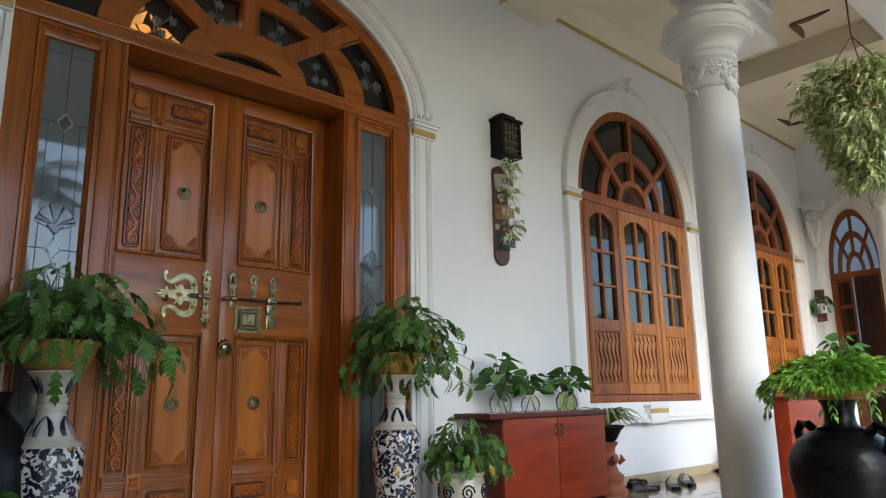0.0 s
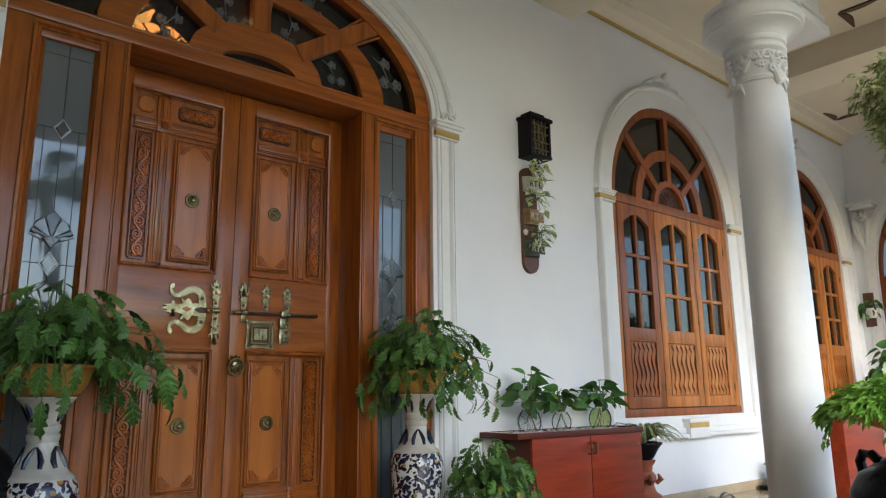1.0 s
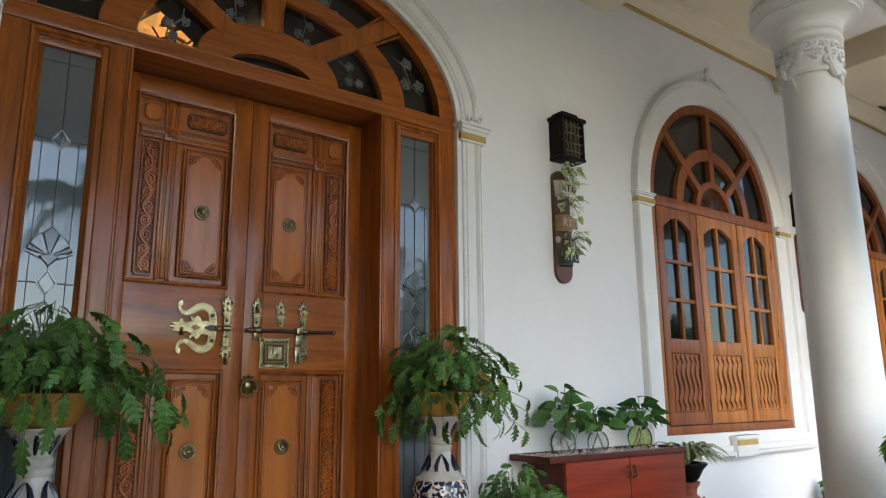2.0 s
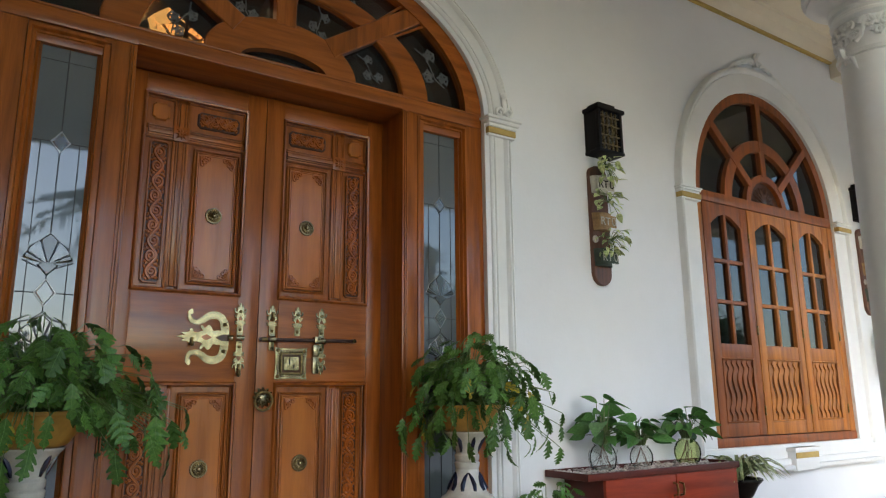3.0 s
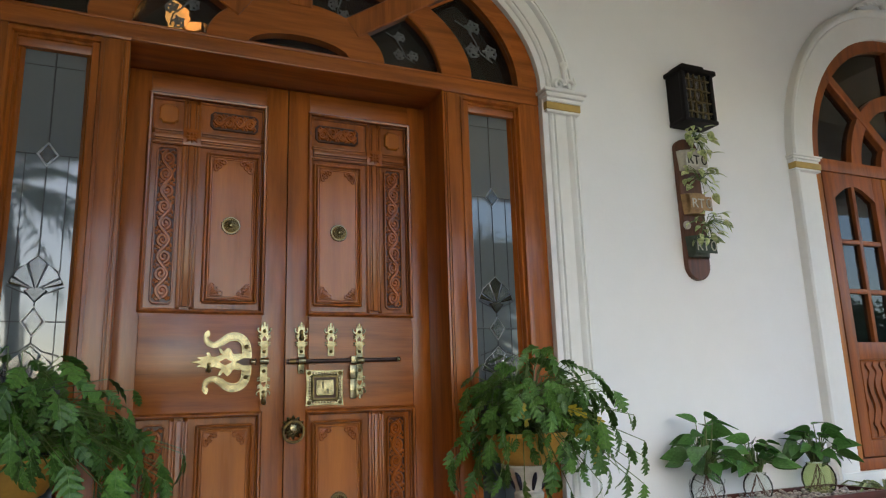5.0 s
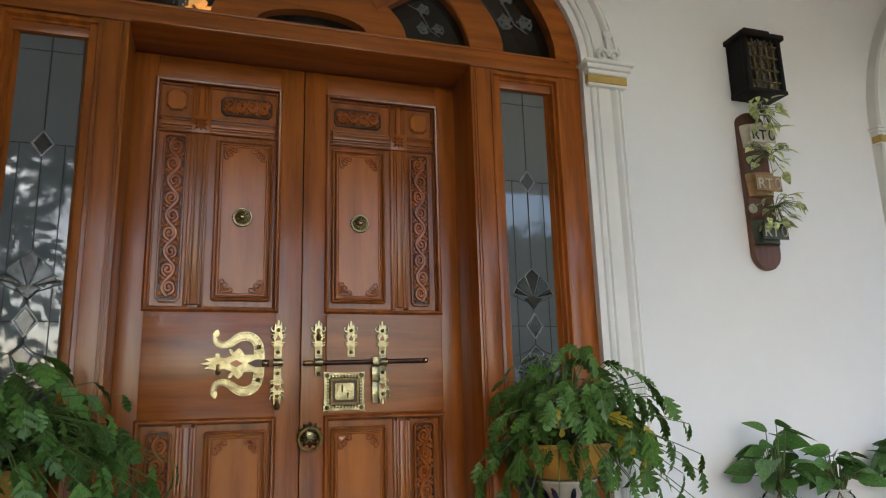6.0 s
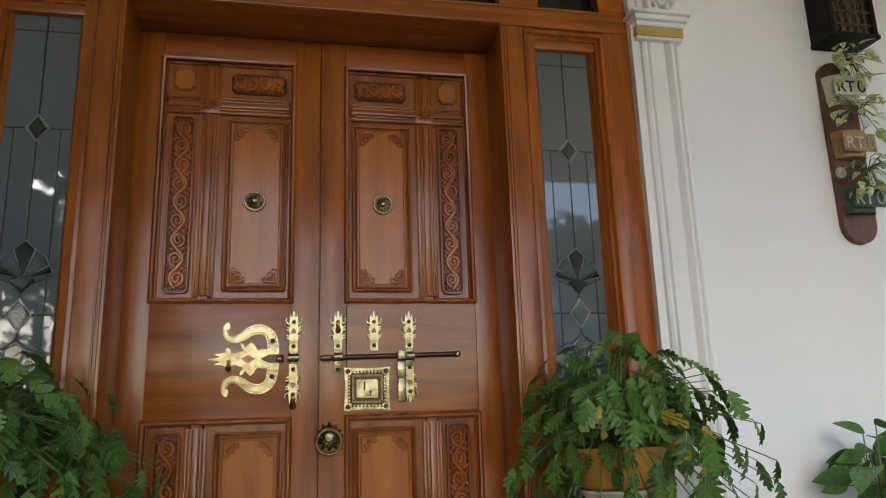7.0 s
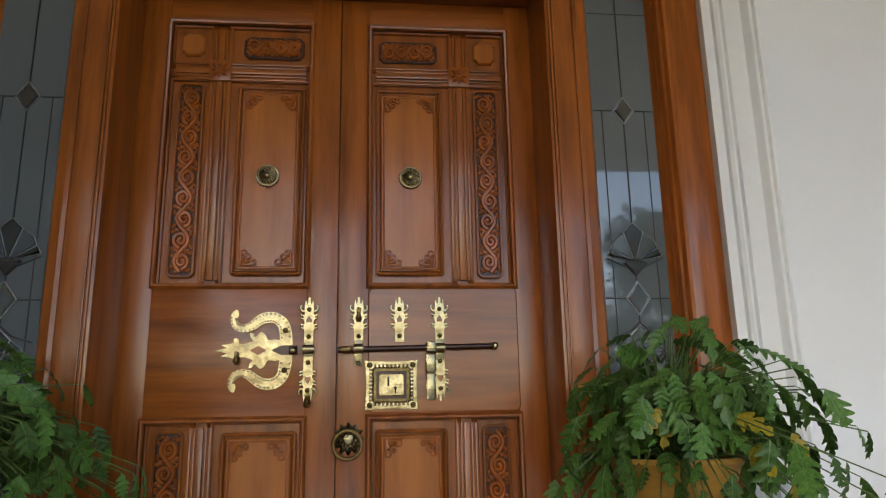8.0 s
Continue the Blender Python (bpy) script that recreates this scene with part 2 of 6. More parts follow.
def glass(name, tint, rough, haze, noise_scale=4.0, gloss=0.1, ior=1.5):
    """Clear pane: see-through with a mirror share by Fresnel, part of it frosted."""
    m = bpy.data.materials.new(name)
    m.use_nodes = True
    n, l = m.node_tree.nodes, m.node_tree.links
    n.remove(n["Principled BSDF"])
    tr = n.new("ShaderNodeBsdfTransparent")
    tr.inputs["Color"].default_value = (*tint, 1)
    df = n.new("ShaderNodeBsdfDiffuse")
    df.inputs["Color"].default_value = (0.30, 0.34, 0.36, 1)
    gl = n.new("ShaderNodeBsdfGlossy")
    gl.inputs["Roughness"].default_value = rough
    ns = n.new("ShaderNodeTexNoise")
    ns.inputs["Scale"].default_value = noise_scale
    bp = n.new("ShaderNodeBump")
    bp.inputs["Strength"].default_value, bp.inputs["Distance"].default_value = 0.012, 0.02
    l.new(ns.outputs["Fac"], bp.inputs["Height"])
    l.new(bp.outputs["Normal"], gl.inputs["Normal"])
    a = n.new("ShaderNodeMixShader")
    a.inputs["Fac"].default_value = haze
    l.new(tr.outputs[0], a.inputs[1])
    l.new(df.outputs[0], a.inputs[2])
    fr = n.new("ShaderNodeFresnel")
    fr.inputs["IOR"].default_value = ior
    add = n.new("ShaderNodeMath")
    add.inputs[1].default_value = gloss
    l.new(fr.outputs["Fac"], add.inputs[0])
    b = n.new("ShaderNodeMixShader")
    l.new(add.outputs[0], b.inputs["Fac"])
    l.new(a.outputs[0], b.inputs[1])
    l.new(gl.outputs[0], b.inputs[2])
    l.new(b.outputs[0], n["Material Output"].inputs["Surface"])
    return m


pane_dark = glass("dark_tinted_pane", (0.3, 0.33, 0.36), 0.015, 0.02, 1.5, gloss=0.02)
pane_lead = glass("leaded_pane", (0.12, 0.15, 0.165), 0.03, 0.36, 2.5, gloss=0.05)
pane_fan = glass("etched_fanlight_pane", (0.30, 0.32, 0.34), 0.05, 0.02, gloss=0.0)
bevel_clear = glass("bevelled_glass", (0.40, 0.42, 0.42), 0.08, 0.26, 60, gloss=0.07)
bevel_amber = glass("amber_bevelled_glass", (0.3, 0.2, 0.06), 0.08, 0.1, 60, gloss=0.04)
etch = material("etched_frost", (0.11, 0.115, 0.115), 0.6, vary=0.2, scale=60)
jar_glass = glass("jar_glass", (0.95, 0.97, 0.95), 0.02, 0.10, 8.0, gloss=0.0, ior=1.12)
jar_green = glass("algae_green_jar_glass", (0.80, 0.85, 0.52), 0.03, 0.12, 8.0, gloss=0.0, ior=1.12)


def ceramic():
    """White glaze with navy leaf sprays and a few ochre and red flowers."""
    m = material("painted_ceramic", (0.60, 0.58, 0.52), 0.22, vary=0.06, scale=20, coat=0.3)
    n, l = m.node_tree.nodes, m.node_tree.links
    p = n["Principled BSDF"]
    base = p.inputs["Base Color"].links[0].from_socket
    tc = n.new("ShaderNodeTexCoord")

    def spots(scale, lo, hi, colour, prev, warp):
        nz = n.new("ShaderNodeTexNoise")
        nz.inputs["Scale"].default_value = scale * 0.8
        l.new(tc.outputs["Object"], nz.inputs["Vector"])
        mx = n.new("ShaderNodeVectorMath")
        mx.operation = "MULTIPLY_ADD"
        mx.inputs[1].default_value = (warp, warp, warp)
        l.new(nz.outputs["Color"], mx.inputs[0])
        l.new(tc.outputs["Object"], mx.inputs[2])
        vo = n.new("ShaderNodeTexVoronoi")
        vo.inputs["Scale"].default_value = scale
        l.new(mx.outputs[0], vo.inputs["Vector"])
        mr = n.new("ShaderNodeMapRange")
        mr.inputs["From Min"].default_value, mr.inputs["From Max"].default_value = hi, lo
        l.new(vo.outputs["Distance"], mr.inputs["Value"])
        mix = n.new("ShaderNodeMix")
        mix.data_type = "RGBA"
        mix.inputs["B"].default_value = (*colour, 1)
        l.new(mr.outputs["Result"], mix.inputs["Factor"])
        l.new(prev, mix.inputs["A"])
        return mix.outputs["Result"]

    out = spots(40, 0.53, 0.57, (0.006, 0.008, 0.035), base, 0.07)
    out = spots(17, 0.15, 0.19, (0.40, 0.2, 0.04), out, 0.03)
    out = spots(15.3, 0.10, 0.13, (0.35, 0.05, 0.04), out, 0.03)
    l.new(out, p.inputs["Base Color"])
    return m


painted = ceramic()
glaze = material("cream_glaze", (0.58, 0.55, 0.47), 0.25, vary=0.08, scale=20, coat=0.3)
navy = material("navy_glaze", (0.007, 0.009, 0.038), 0.25, vary=0.1, scale=20, coat=0.3)


def glow(name, colour, power):
    m = bpy.data.materials.new(name)
    m.use_nodes = True
    p = m.node_tree.nodes["Principled BSDF"]
    p.inputs["Base Color"].default_value = (*colour, 1)
    p.inputs["Emission Color"].default_value = (*colour, 1)
    p.inputs["Emission Strength"].default_value = power
    return m


lamp_glow = glow("chandelier_glow", (1.0, 0.42, 0.09), 1.9)


# ---------------------------------------------------------------- the large structure
FACE, BACK, TOP = -0.20, 0.06, 3.62
DOOR = (0.0, 1.05, 0.675, 2.285)                      # middle, half width, rise, spring height of an arch
WIN = (3.51, 0.81, 0.85, 2.15)
WIN2 = (5.93, 0.81, 0.85, 2.15)
SILL = 0.59
LEFT, CORNER = -3.2, 7.15


def arch(c, a, b, z, n=28, t0=0.0, t1=180.0):
    """Points of a half ellipse, from its right foot over the top to its left foot."""
    return [(c + a * math.cos(radians(t0 + (t1 - t0) * i / n)), z + b * math.sin(radians(t0 + (t1 - t0) * i / n))) for i in range(n + 1)]


def facade():
    b = Builder()
    x = LEFT
    for (c, a, rise, z), low in ((DOOR, 0.0), (WIN, SILL), (WIN2, SILL)):
        b.box(x, c - a, FACE, BACK, 0, TOP)
        if low:
            b.box(c - a, c + a, FACE, BACK, 0, low)
        pts = arch(c, a, rise, z)
        for (x1, z1), (x0, z0) in zip(pts, pts[1:]):
            v = [(x0, FACE, z0), (x1, FACE, z1), (x1, FACE, TOP), (x0, FACE, TOP), (x0, BACK, z0), (x1, BACK, z1), (x1, BACK, TOP), (x0, BACK, TOP)]
            b.add(v, [(0, 1, 2, 3), (7, 6, 5, 4), (0, 4, 5, 1)])
        x = c + a
    b.box(x, CORNER + 0.2, FACE, BACK, 0, TOP)
    setting("wall_facade", b, white_wall, "white painted plastered house wall with arched openings", 0)


facade()

# Added wall, out of view: keeps light off the left of the door.
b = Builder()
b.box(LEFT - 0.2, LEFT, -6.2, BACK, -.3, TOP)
setting("wall_left", b, dim_wall, "unseen plain brown wall added to shade the left of the porch")


def end_wall():
    """The wall that closes the veranda, with an arched doorway."""
    y0, y1, zs, rise = -0.95, -0.41, 1.95, 0.74
    b = Builder()
    b.box(CORNER, CORNER + 0.2, y1, FACE, 0, TOP)
    b.box(CORNER, CORNER + 0.2, -1.9, y0, 0, TOP)
    pts = arch((y0 + y1) / 2, (y1 - y0) / 2, rise, zs, 16)
    for (q1, z1), (q0, z0) in zip(pts, pts[1:]):
        v = [(CORNER, q0, z0), (CORNER, q1, z1), (CORNER, q1, TOP), (CORNER, q0, TOP), (CORNER + .2, q0, z0), (CORNER + .2, q1, z1), (CORNER + .2, q1, TOP), (CORNER + .2, q0, TOP)]
        b.add(v, [(0, 1, 2, 3), (7, 6, 5, 4), (0, 4, 5, 1)])
    setting("wall_end", b, white_wall, "white plastered end wall with an arched doorway", 0)


end_wall()

b = Builder()
b.box(LEFT, CORNER, -5.2, FACE, -0.25, -0.012)
setting("floor", b, marble, "polished beige tiled veranda floor")
b = Builder()
b.box(LEFT, 4.40, -5.0, 4.0, TOP, TOP + 0.2)
b.box(4.40, CORNER + 0.2, -2.50, 4.0, TOP, TOP + 0.2)
setting("ceiling", b, cream, "cream painted veranda ceiling")
b = Builder()
b.box(-900, 900, -900, 900, -0.6, -0.3)
setting("ground", b, grass, "green garden lawn around the house")
b = Builder()
b.box(-6, 12, -12, -5.2, -0.3, -0.26)
setting("driveway", b, paving, "grey paved forecourt in front of the porch")

# skirting along the facade
b = Builder()
for x0, x1 in ((LEFT, -1.24), (1.24, CORNER)):
    b.box(x0, x1, FACE - 0.012, FACE - 0.001, -0.012, 0.06, 0.003)
setting("baseboard", b, skirt_stone, "beige stone skirting along the white wall")

# beams, cornice and yellow line
for x0, x1, y0 in ((1.90, 2.37, -4.8), (4.58, 5.02, -2.3)):
    b = Builder()
    b.box(x0, x1, y0, FACE + 0.02, 3.39, TOP + 0.01, 0.01)
    setting("beam_cross", b, cream, "cream painted ceiling beam across the veranda")
for x0, x1 in ((2.37, 4.58), (5.02, CORNER)):
    b = Builder()
    v, prof = [], ((FACE - 0.001, 3.52), (FACE - 0.05, 3.54), (FACE - 0.09, 3.585), (FACE - 0.16, 3.60), (FACE - 0.17, TOP + .005), (FACE - 0.001, TOP + .005))
    for x in (x0, x1):
        v += [(x, y, z) for y, z in prof]
    b.add(v, [(i, i + 1, i + 7, i + 6) for i in range(5)])
    setting("cornice", b, cream, "cream plaster cornice under the ceiling")
    b = Builder()
    b.box(x0, x1, FACE - 0.028, FACE - 0.0005, 3.515, 3.545, 0.004)
    setting("trim_gold", b, gold_paint, "thin gold painted line below the cornice")

# front edge of the porch roof and the beam line on the columns
b = Builder()
b.box(LEFT - 0.2, 4.45, -5.0, -4.8, 3.34, TOP + 0.4)
setting("beam_front", b, white_trim, "white fascia beam at the front of the porch")
b = Builder()
COLX, COLY = 2.09, -1.60
b.box(2.10, 2.65, -1.78, -1.40, 2.70, 2.755, .006)
b.box(2.13, 2.62, -1.75, -1.43, 2.75, 3.40, .006)
b.box(2.11, 2.64, -1.77, -1.41, 2.79, 2.815, .008)
b.box(2.10, 2.65, -1.78, -1.40, 2.93, 2.97, .008)
b.box(2.10, 2.16, -1.78, -1.73, 2.96, 3.40, .004)
b.box(2.59, 2.65, -1.78, -1.73, 2.96, 3.40, .004)
setting("beam_porch", b, white_trim, "white moulded block between the column and the beam")

b = Builder()
b.box(2.30, CORNER, -2.50, -2.22, 2.74, TOP, 0.008)
b.box(2.27, CORNER, -2.53, -2.19, 2.80, 2.86, 0.012)
b.box(2.24, CORNER, -2.56, -2.16, 2.90, 3.00, 0.012)
setting("beam_outer", b, white_trim, "white moulded beam along the outer edge of the veranda")

# ---------------------------------------------------------------- entrance: frame, fanlight, side lights
def octagon(x0, x1, z0, z1, k):
    return [(x0 + k, z0), (x1 - k, z0), (x1, z0 + k), (x1, z1 - k), (x1 - k, z1), (x0 + k, z1), (x0, z1 - k), (x0, z0 + k)]


def notched(x0, x1, z0, z1, k):
    """A plate with hollow corners."""
    pts = []
    for cx, cz, a in ((x0, z0, 90), (x1, z0, 180), (x1, z1, 270), (x0, z1, 360)):
        pts += [(cx + k * math.cos(radians(a - 18 * i)), cz + k * math.sin(radians(a - 18 * i))) for i in range(6)]
    return pts


def rect(x0, x1, z0, z1):
    return [(x0, z0), (x1, z0), (x1, z1), (x0, z1)]


FR = -0.20                                            # front of the door frame
frame_ob = thing("door_frame", (0, FR, 0), "varnished brown teak door frame with leaded side lights and arched fanlight", "door frame")
for s in (-1, 1):
    b = Builder()
    b.box(s * 0.583, s * 0.700, FR + 0.002, 0.05, 0, 2.222, 0.006)
    part("jamb", b, wood_up, frame_ob)
    b = Builder()
    for o, d in ((0.592, 0.006), (0.602, 0.004)):
        b.box(s * o, s * (o + 0.006), FR - d, FR + 0.004, 0, 2.215, 0.002)
    part("jamb_bead", b, wood_up, frame_ob)
    b = Builder()
    b.box(s * 0.945, s * 1.042, FR + 0.002, 0.05, 0, 2.222, 0.006)
    part("outer_post", b, wood_up, frame_ob)
    b = Builder()
    path = [(-0.892, 0.12), (-0.892, 2.156), (-0.716, 2.156), (-0.716, 0.12)]
    prof = [(0.0, FR + 0.035), (-0.012, FR + 0.014), (-0.020, FR + 0.020), (-0.026, FR + 0.004), (-0.036, FR + 0.008), (-0.042, FR - 0.006), (-0.053, FR - 0.004), (-0.054, FR + 0.03)]
    path = [(x * -s, z) for x, z in path]
    b.moulding(path if s < 0 else path[::-1], prof)
    part("side_light_moulding", b, wood_up, frame_ob)
    b = Builder()
    b.box(s * 0.69, s * 0.95, FR + 0.01, 0.03, 2.15, 2.222, 0.004)
    b.box(s * 0.69, s * 0.95, FR + 0.01, 0.03, 0, 0.13, 0.004)
    part("side_light_rail", b, wood_lying, frame_ob)
b = Builder()
b.box(-1.042, 1.042, FR, 0.05, 2.222, 2.298, 0.006)
b.box(-0.583, 0.583, FR - 0.006, FR + 0.01, 2.224, 2.236, 0.003)
b.box(-1.0, 1.0, FR - 0.005, FR + 0.01, 2.286, 2.296, 0.003)
part("transom_beam", b, wood_lying, frame_ob)
ZC = 2.290


def ring(a0, b0, a1, b1, y0, y1, n=48):
    b = Builder()
    p, q = arch(0, a0, b0, ZC, n), arch(0, a1, b1, ZC, n)
    v = [(x, y, z) for y in (y0, y1) for row in (p, q) for x, z in row]
    m, f = n + 1, []
    for i in range(n):
        f += [(i, i + 1, m + i + 1, m + i), (2 * m + i, 3 * m + i, 3 * m + i + 1, 2 * m + i + 1), (i, 2 * m + i, 2 * m + i + 1, i + 1), (m + i, m + i + 1, 3 * m + i + 1, 3 * m + i)]
    return b.add(v, f)


part("arch_rail", ring(0.945, 0.60, 1.044, 0.672, FR + 0.001, 0.04), wood_lying, frame_ob)
part("arch_bead", ring(0.938, 0.592, 0.962, 0.616, FR - 0.008, FR + 0.01), wood_lying, frame_ob)
part("arch_band", ring(0.588, 0.372, 0.722, 0.445, FR + 0.003, 0.02), wood_lying, frame_ob)
part("arch_band", ring(0.192, 0.066, 0.335, 0.205, FR + 0.003, 0.02), wood_lying, frame_ob)
for a in (47, 90, 133):
    ca, sa = math.cos(radians(a)), math.sin(radians(a))
    p0, p1 = np.array((0.30 * ca, ZC + 0.19 * sa)), np.array((0.965 * ca, ZC + 0.61 * sa))
    d = (p1 - p0) / np.hypot(*(p1 - p0))
    k = np.array((-d[1], d[0])) * 0.046
    b = Builder().prism([tuple(p0 + k), tuple(p0 - k), tuple(p1 - k), tuple(p1 + k)], 0.02, FR - 0.001, 0.005)
    part("spoke", b, wood_up, frame_ob)


def cell(a0, b0, a1, b1, t0, t1, n=10):
    return arch(0, a1, b1, ZC, n, t0, t1) + arch(0, a0, b0, ZC, n, t0, t1)[::-1]


def spray(c, s, turn):
    """An etched flower spray: stem, curls and petals."""
    b = Builder()
    m = Matrix.Rotation(turn, 3, "Y")

    def put(pts, r):
        b.tube([Vector(c) + m @ Vector((x * s, 0, z * s)) for x, z in pts], r * s, 5, flat=0.4)

    put([(-1, -.2), (-.5, 0.05), (0, .0), (.5, -.1), (1, .1)], 0.035)
    for cx, cz, k in ((-.45, .25, 1), (.25, -.3, -1), (.65, .25, 1)):
        put([(cx + 0.28 * (1 - t / 14) * math.cos(t * .8 * k), cz + 0.28 * (1 - t / 14) * math.sin(t * .8 * k)) for t in range(12)], 0.05)
        for q in range(5):
            a = q * 1.257
            put([(cx, cz), (cx + .17 * math.cos(a), cz + .17 * math.sin(a)), (cx + .3 * math.cos(a + .3), cz + .3 * math.sin(a + .3))], 0.06)
    return b


for k, (a0, b0, a1, b1, cuts) in enumerate(((0.335, 0.205, 0.588, 0.372, (0, 47, 90, 133, 180)), (0.722, 0.445, 0.945, 0.60, (0, 47, 90, 133, 180)))):
    for t0, t1 in zip(cuts, cuts[1:]):
        b = Builder().prism(cell(a0 - .01, b0 - .01, a1 + .01, b1 + .01, t0 + 1, t1 - 1), FR + 0.052, FR + 0.046)
        pane = part("fanlight_pane", b, pane_fan, frame_ob, "dark glass pane etched with pale flowers", 0)
        pane.visible_shadow = False
        mid = radians((t0 + t1) / 2)
        c = ((a0 + a1) / 2 * math.cos(mid), FR + 0.043, ZC + (b0 + b1) / 2 * math.sin(mid))
        part("etched_spray", spray(c, 0.085 if k == 0 else 0.12, mid + (0.5 if math.cos(mid) > 0 else -0.6)), etch, pane)
        edge = cell(a0, b0, a1, b1, t0 + (5 if t0 else .5), t1 - (5 if t1 < 180 else .5))
        b = Builder().tube([(x, FR + 0.012, z) for x, z in edge], 0.007, 6, True)
        part("pane_bead", b, wood_lying, frame_ob)
b = Builder().prism(arch(0, 0.2, 0.074, ZC, 20), FR + 0.05, FR + 0.045)
part("fanlight_pane", b, pane_fan, frame_ob, "dark half-round glass pane", 0).visible_shadow = False


def came(b, pts, y, r=0.0022):
    b.tube([(x, y, z) for x, z in pts], r, 6)


for s in (-1, 1):
    c, gy = s * 0.804, FR + 0.032
    b = Builder().box(s * 0.712, s * 0.896, gy, gy + 0.005, 0.12, 2.16)
    pane = part("side_light_pane", b, pane_lead, frame_ob, "grey leaded glass pane with bevelled diamonds", 0)
    b, y = Builder(), gy - 0.001
    came(b, [(c, 2.155), (c, 1.83)], y)
    came(b, [(c, 1.76), (c, 1.46)], y)
    came(b, [(c - .088, 1.794), (c - .034, 1.794)], y)
    came(b, [(c + .034, 1.794), (c + .088, 1.794)], y)
    for o in (-.062, .062):
        came(b, [(c + o, 1.794), (c + o, 0.15)], y, 0.0017)
    came(b, [(c - .088, 2.10), (c + .088, 2.10)], y, 0.0014)
    came(b, [(c - .088, 1.255), (c - .034, 1.255)], y)
    came(b, [(c + .034, 1.255), (c + .088, 1.255)], y)
    for k in (-1, 1):
        came(b, [(c + k * .078, 1.365), (c + k * .05, 1.352), (c, 1.33), (c, 1.30)], y)
        came(b, [(c, 1.21), (c, 1.19), (c + k * .03, 1.165), (c + k * .078, 1.150)], y)
    came(b, [(c, 1.06), (c, 0.7), (c, 0.2)], y)
    part("lead_lines", b, lead, pane)
    for cz, w, h, mat in ((1.794, .030, .040, bevel_amber), (1.255, .032, .046, bevel_clear), (0.86, .032, .046, bevel_clear)):
        d = [(c, cz - h), (c + w, cz), (c, cz + h), (c - w, cz)]
        part("bevelled_diamond", Builder().prism(d, gy, gy - 0.007, 0.008), mat, pane)
        b = Builder().tube([(x, y - .001, z) for x, z in d], 0.0026, 6, True)
        part("diamond_came", b, pale_metal, pane)
    # shell of five bevelled petals, upright above and turned over below
    for cz, k in ((1.355, 1), (1.075, 1)):
        tips = [(-.078, .018), (-.058, .060), (0, .110), (.058, .060), (.078, .018)]
        for i, (tx, tz) in enumerate(tips):
            n0 = tips[max(0, i - 1)]
            n1 = tips[min(4, i + 1)]
            a0, a1 = ((n0[0] + tx) / 2, (n0[1] + tz) / 2), ((n1[0] + tx) / 2, (n1[1] + tz) / 2)
            pts = [(c, cz - .002), (c + a1[0] * .96, cz + k * a1[1] * .96), (c + tx * .98, cz + k * tz * .98), (c + a0[0] * .96, cz + k * a0[1] * .96)]
            part("bevelled_petal", Builder().prism(pts, gy, gy - 0.006, 0.005), bevel_amber if i in (0, 2, 4) and k > 0 and cz > 1.2 else bevel_clear, pane)
            b = Builder().tube([(x, y - .001, z) for x, z in pts], 0.0018, 5, True)
            part("petal_came", b, pale_metal, pane)
        kite = [(c, cz - .042), (c + .034, cz - .004), (c, cz + .012), (c - .034, cz - .004)]
        part("bevelled_diamond", Builder().prism(kite, gy, gy - 0.007, 0.006), bevel_amber, pane)


# ---------------------------------------------------------------- entrance: the two carved leaves
def scroll(length, width, along, start, y, n_turn, flip=1):
    """A running vine: a waving stem with a spiral and two leaves in each bend."""
    b = Builder()

    def at(u, w):
        return (start[0] + (w if along == "z" else u), y, start[1] + (u if along == "z" else w))

    step = length / n_turn
    b.tube([at(length * t / 80, flip * width * 0.30 * math.sin(math.pi * n_turn * t / 80)) for t in range(81)], 0.0070, 6, flat=1.2)
    for i in range(n_turn):
        k = flip * (1 if i % 2 == 0 else -1)
        cu, cw = step * (i + 0.5), -k * width * 0.06
        pts = []
        for t in range(22):
            r = width * 0.40 * (1 - t / 25)
            a = -math.pi / 2 + t * 0.48
            pts.append(at(cu + r * math.sin(a) * min(1, step / width * 1.05), cw - k * r * math.cos(a) * 0.85))
        b.tube(pts, [0.0068 - 0.0022 * t / 22 for t in range(22)], 6, flat=1.3)
        b.tube([at(cu - .005, cw), at(cu, cw), at(cu + .005, cw)], [0.003, 0.0066, 0.003], 6, flat=1.3)
        for d in (-1, 1):
            for u0, w0, u1, w1, u2, w2, r in ((.40, -.16, .46, -.34, .30, -.47, .0062), (.14, .34, .28, .42, .44, .48, .0056), (.30, -.36, .38, -.46, .50, -.48, .0050), (.46, .10, .52, .26, .40, .42, .0050)):
                q = [at(cu + d * step * u0, k * width * w0), at(cu + d * step * u1, k * width * w1), at(cu + d * step * u2, k * width * w2)]
                b.tube(q, [0.002, r, 0.001], 6, flat=1.0)
    return b


def corner_leaf(x, z, sx, sz, y):
    """Acanthus curl in the corner of the middle plate."""
    b = Builder()
    for u, w, r in ((.005, .046, .0042), (.016, .034, .0054), (.024, .024, .0060), (.034, .016, .0054), (.046, .005, .0042)):
        b.tube([(x + sx * .004, y, z + sz * .004), (x + sx * u * .7, y - .004, z + sz * w * .7), (x + sx * u, y, z + sz * w)], [.003, r, .0014], 6, flat=0.9)
    for cu, cw in ((.012, .040), (.040, .012), (.024, .028)):
        b.tube([(x + sx * (cu + .007 * math.cos(t * .9)), y - .002, z + sz * (cw + .007 * math.sin(t * .9))) for t in range(8)], .0028, 6)
    return b


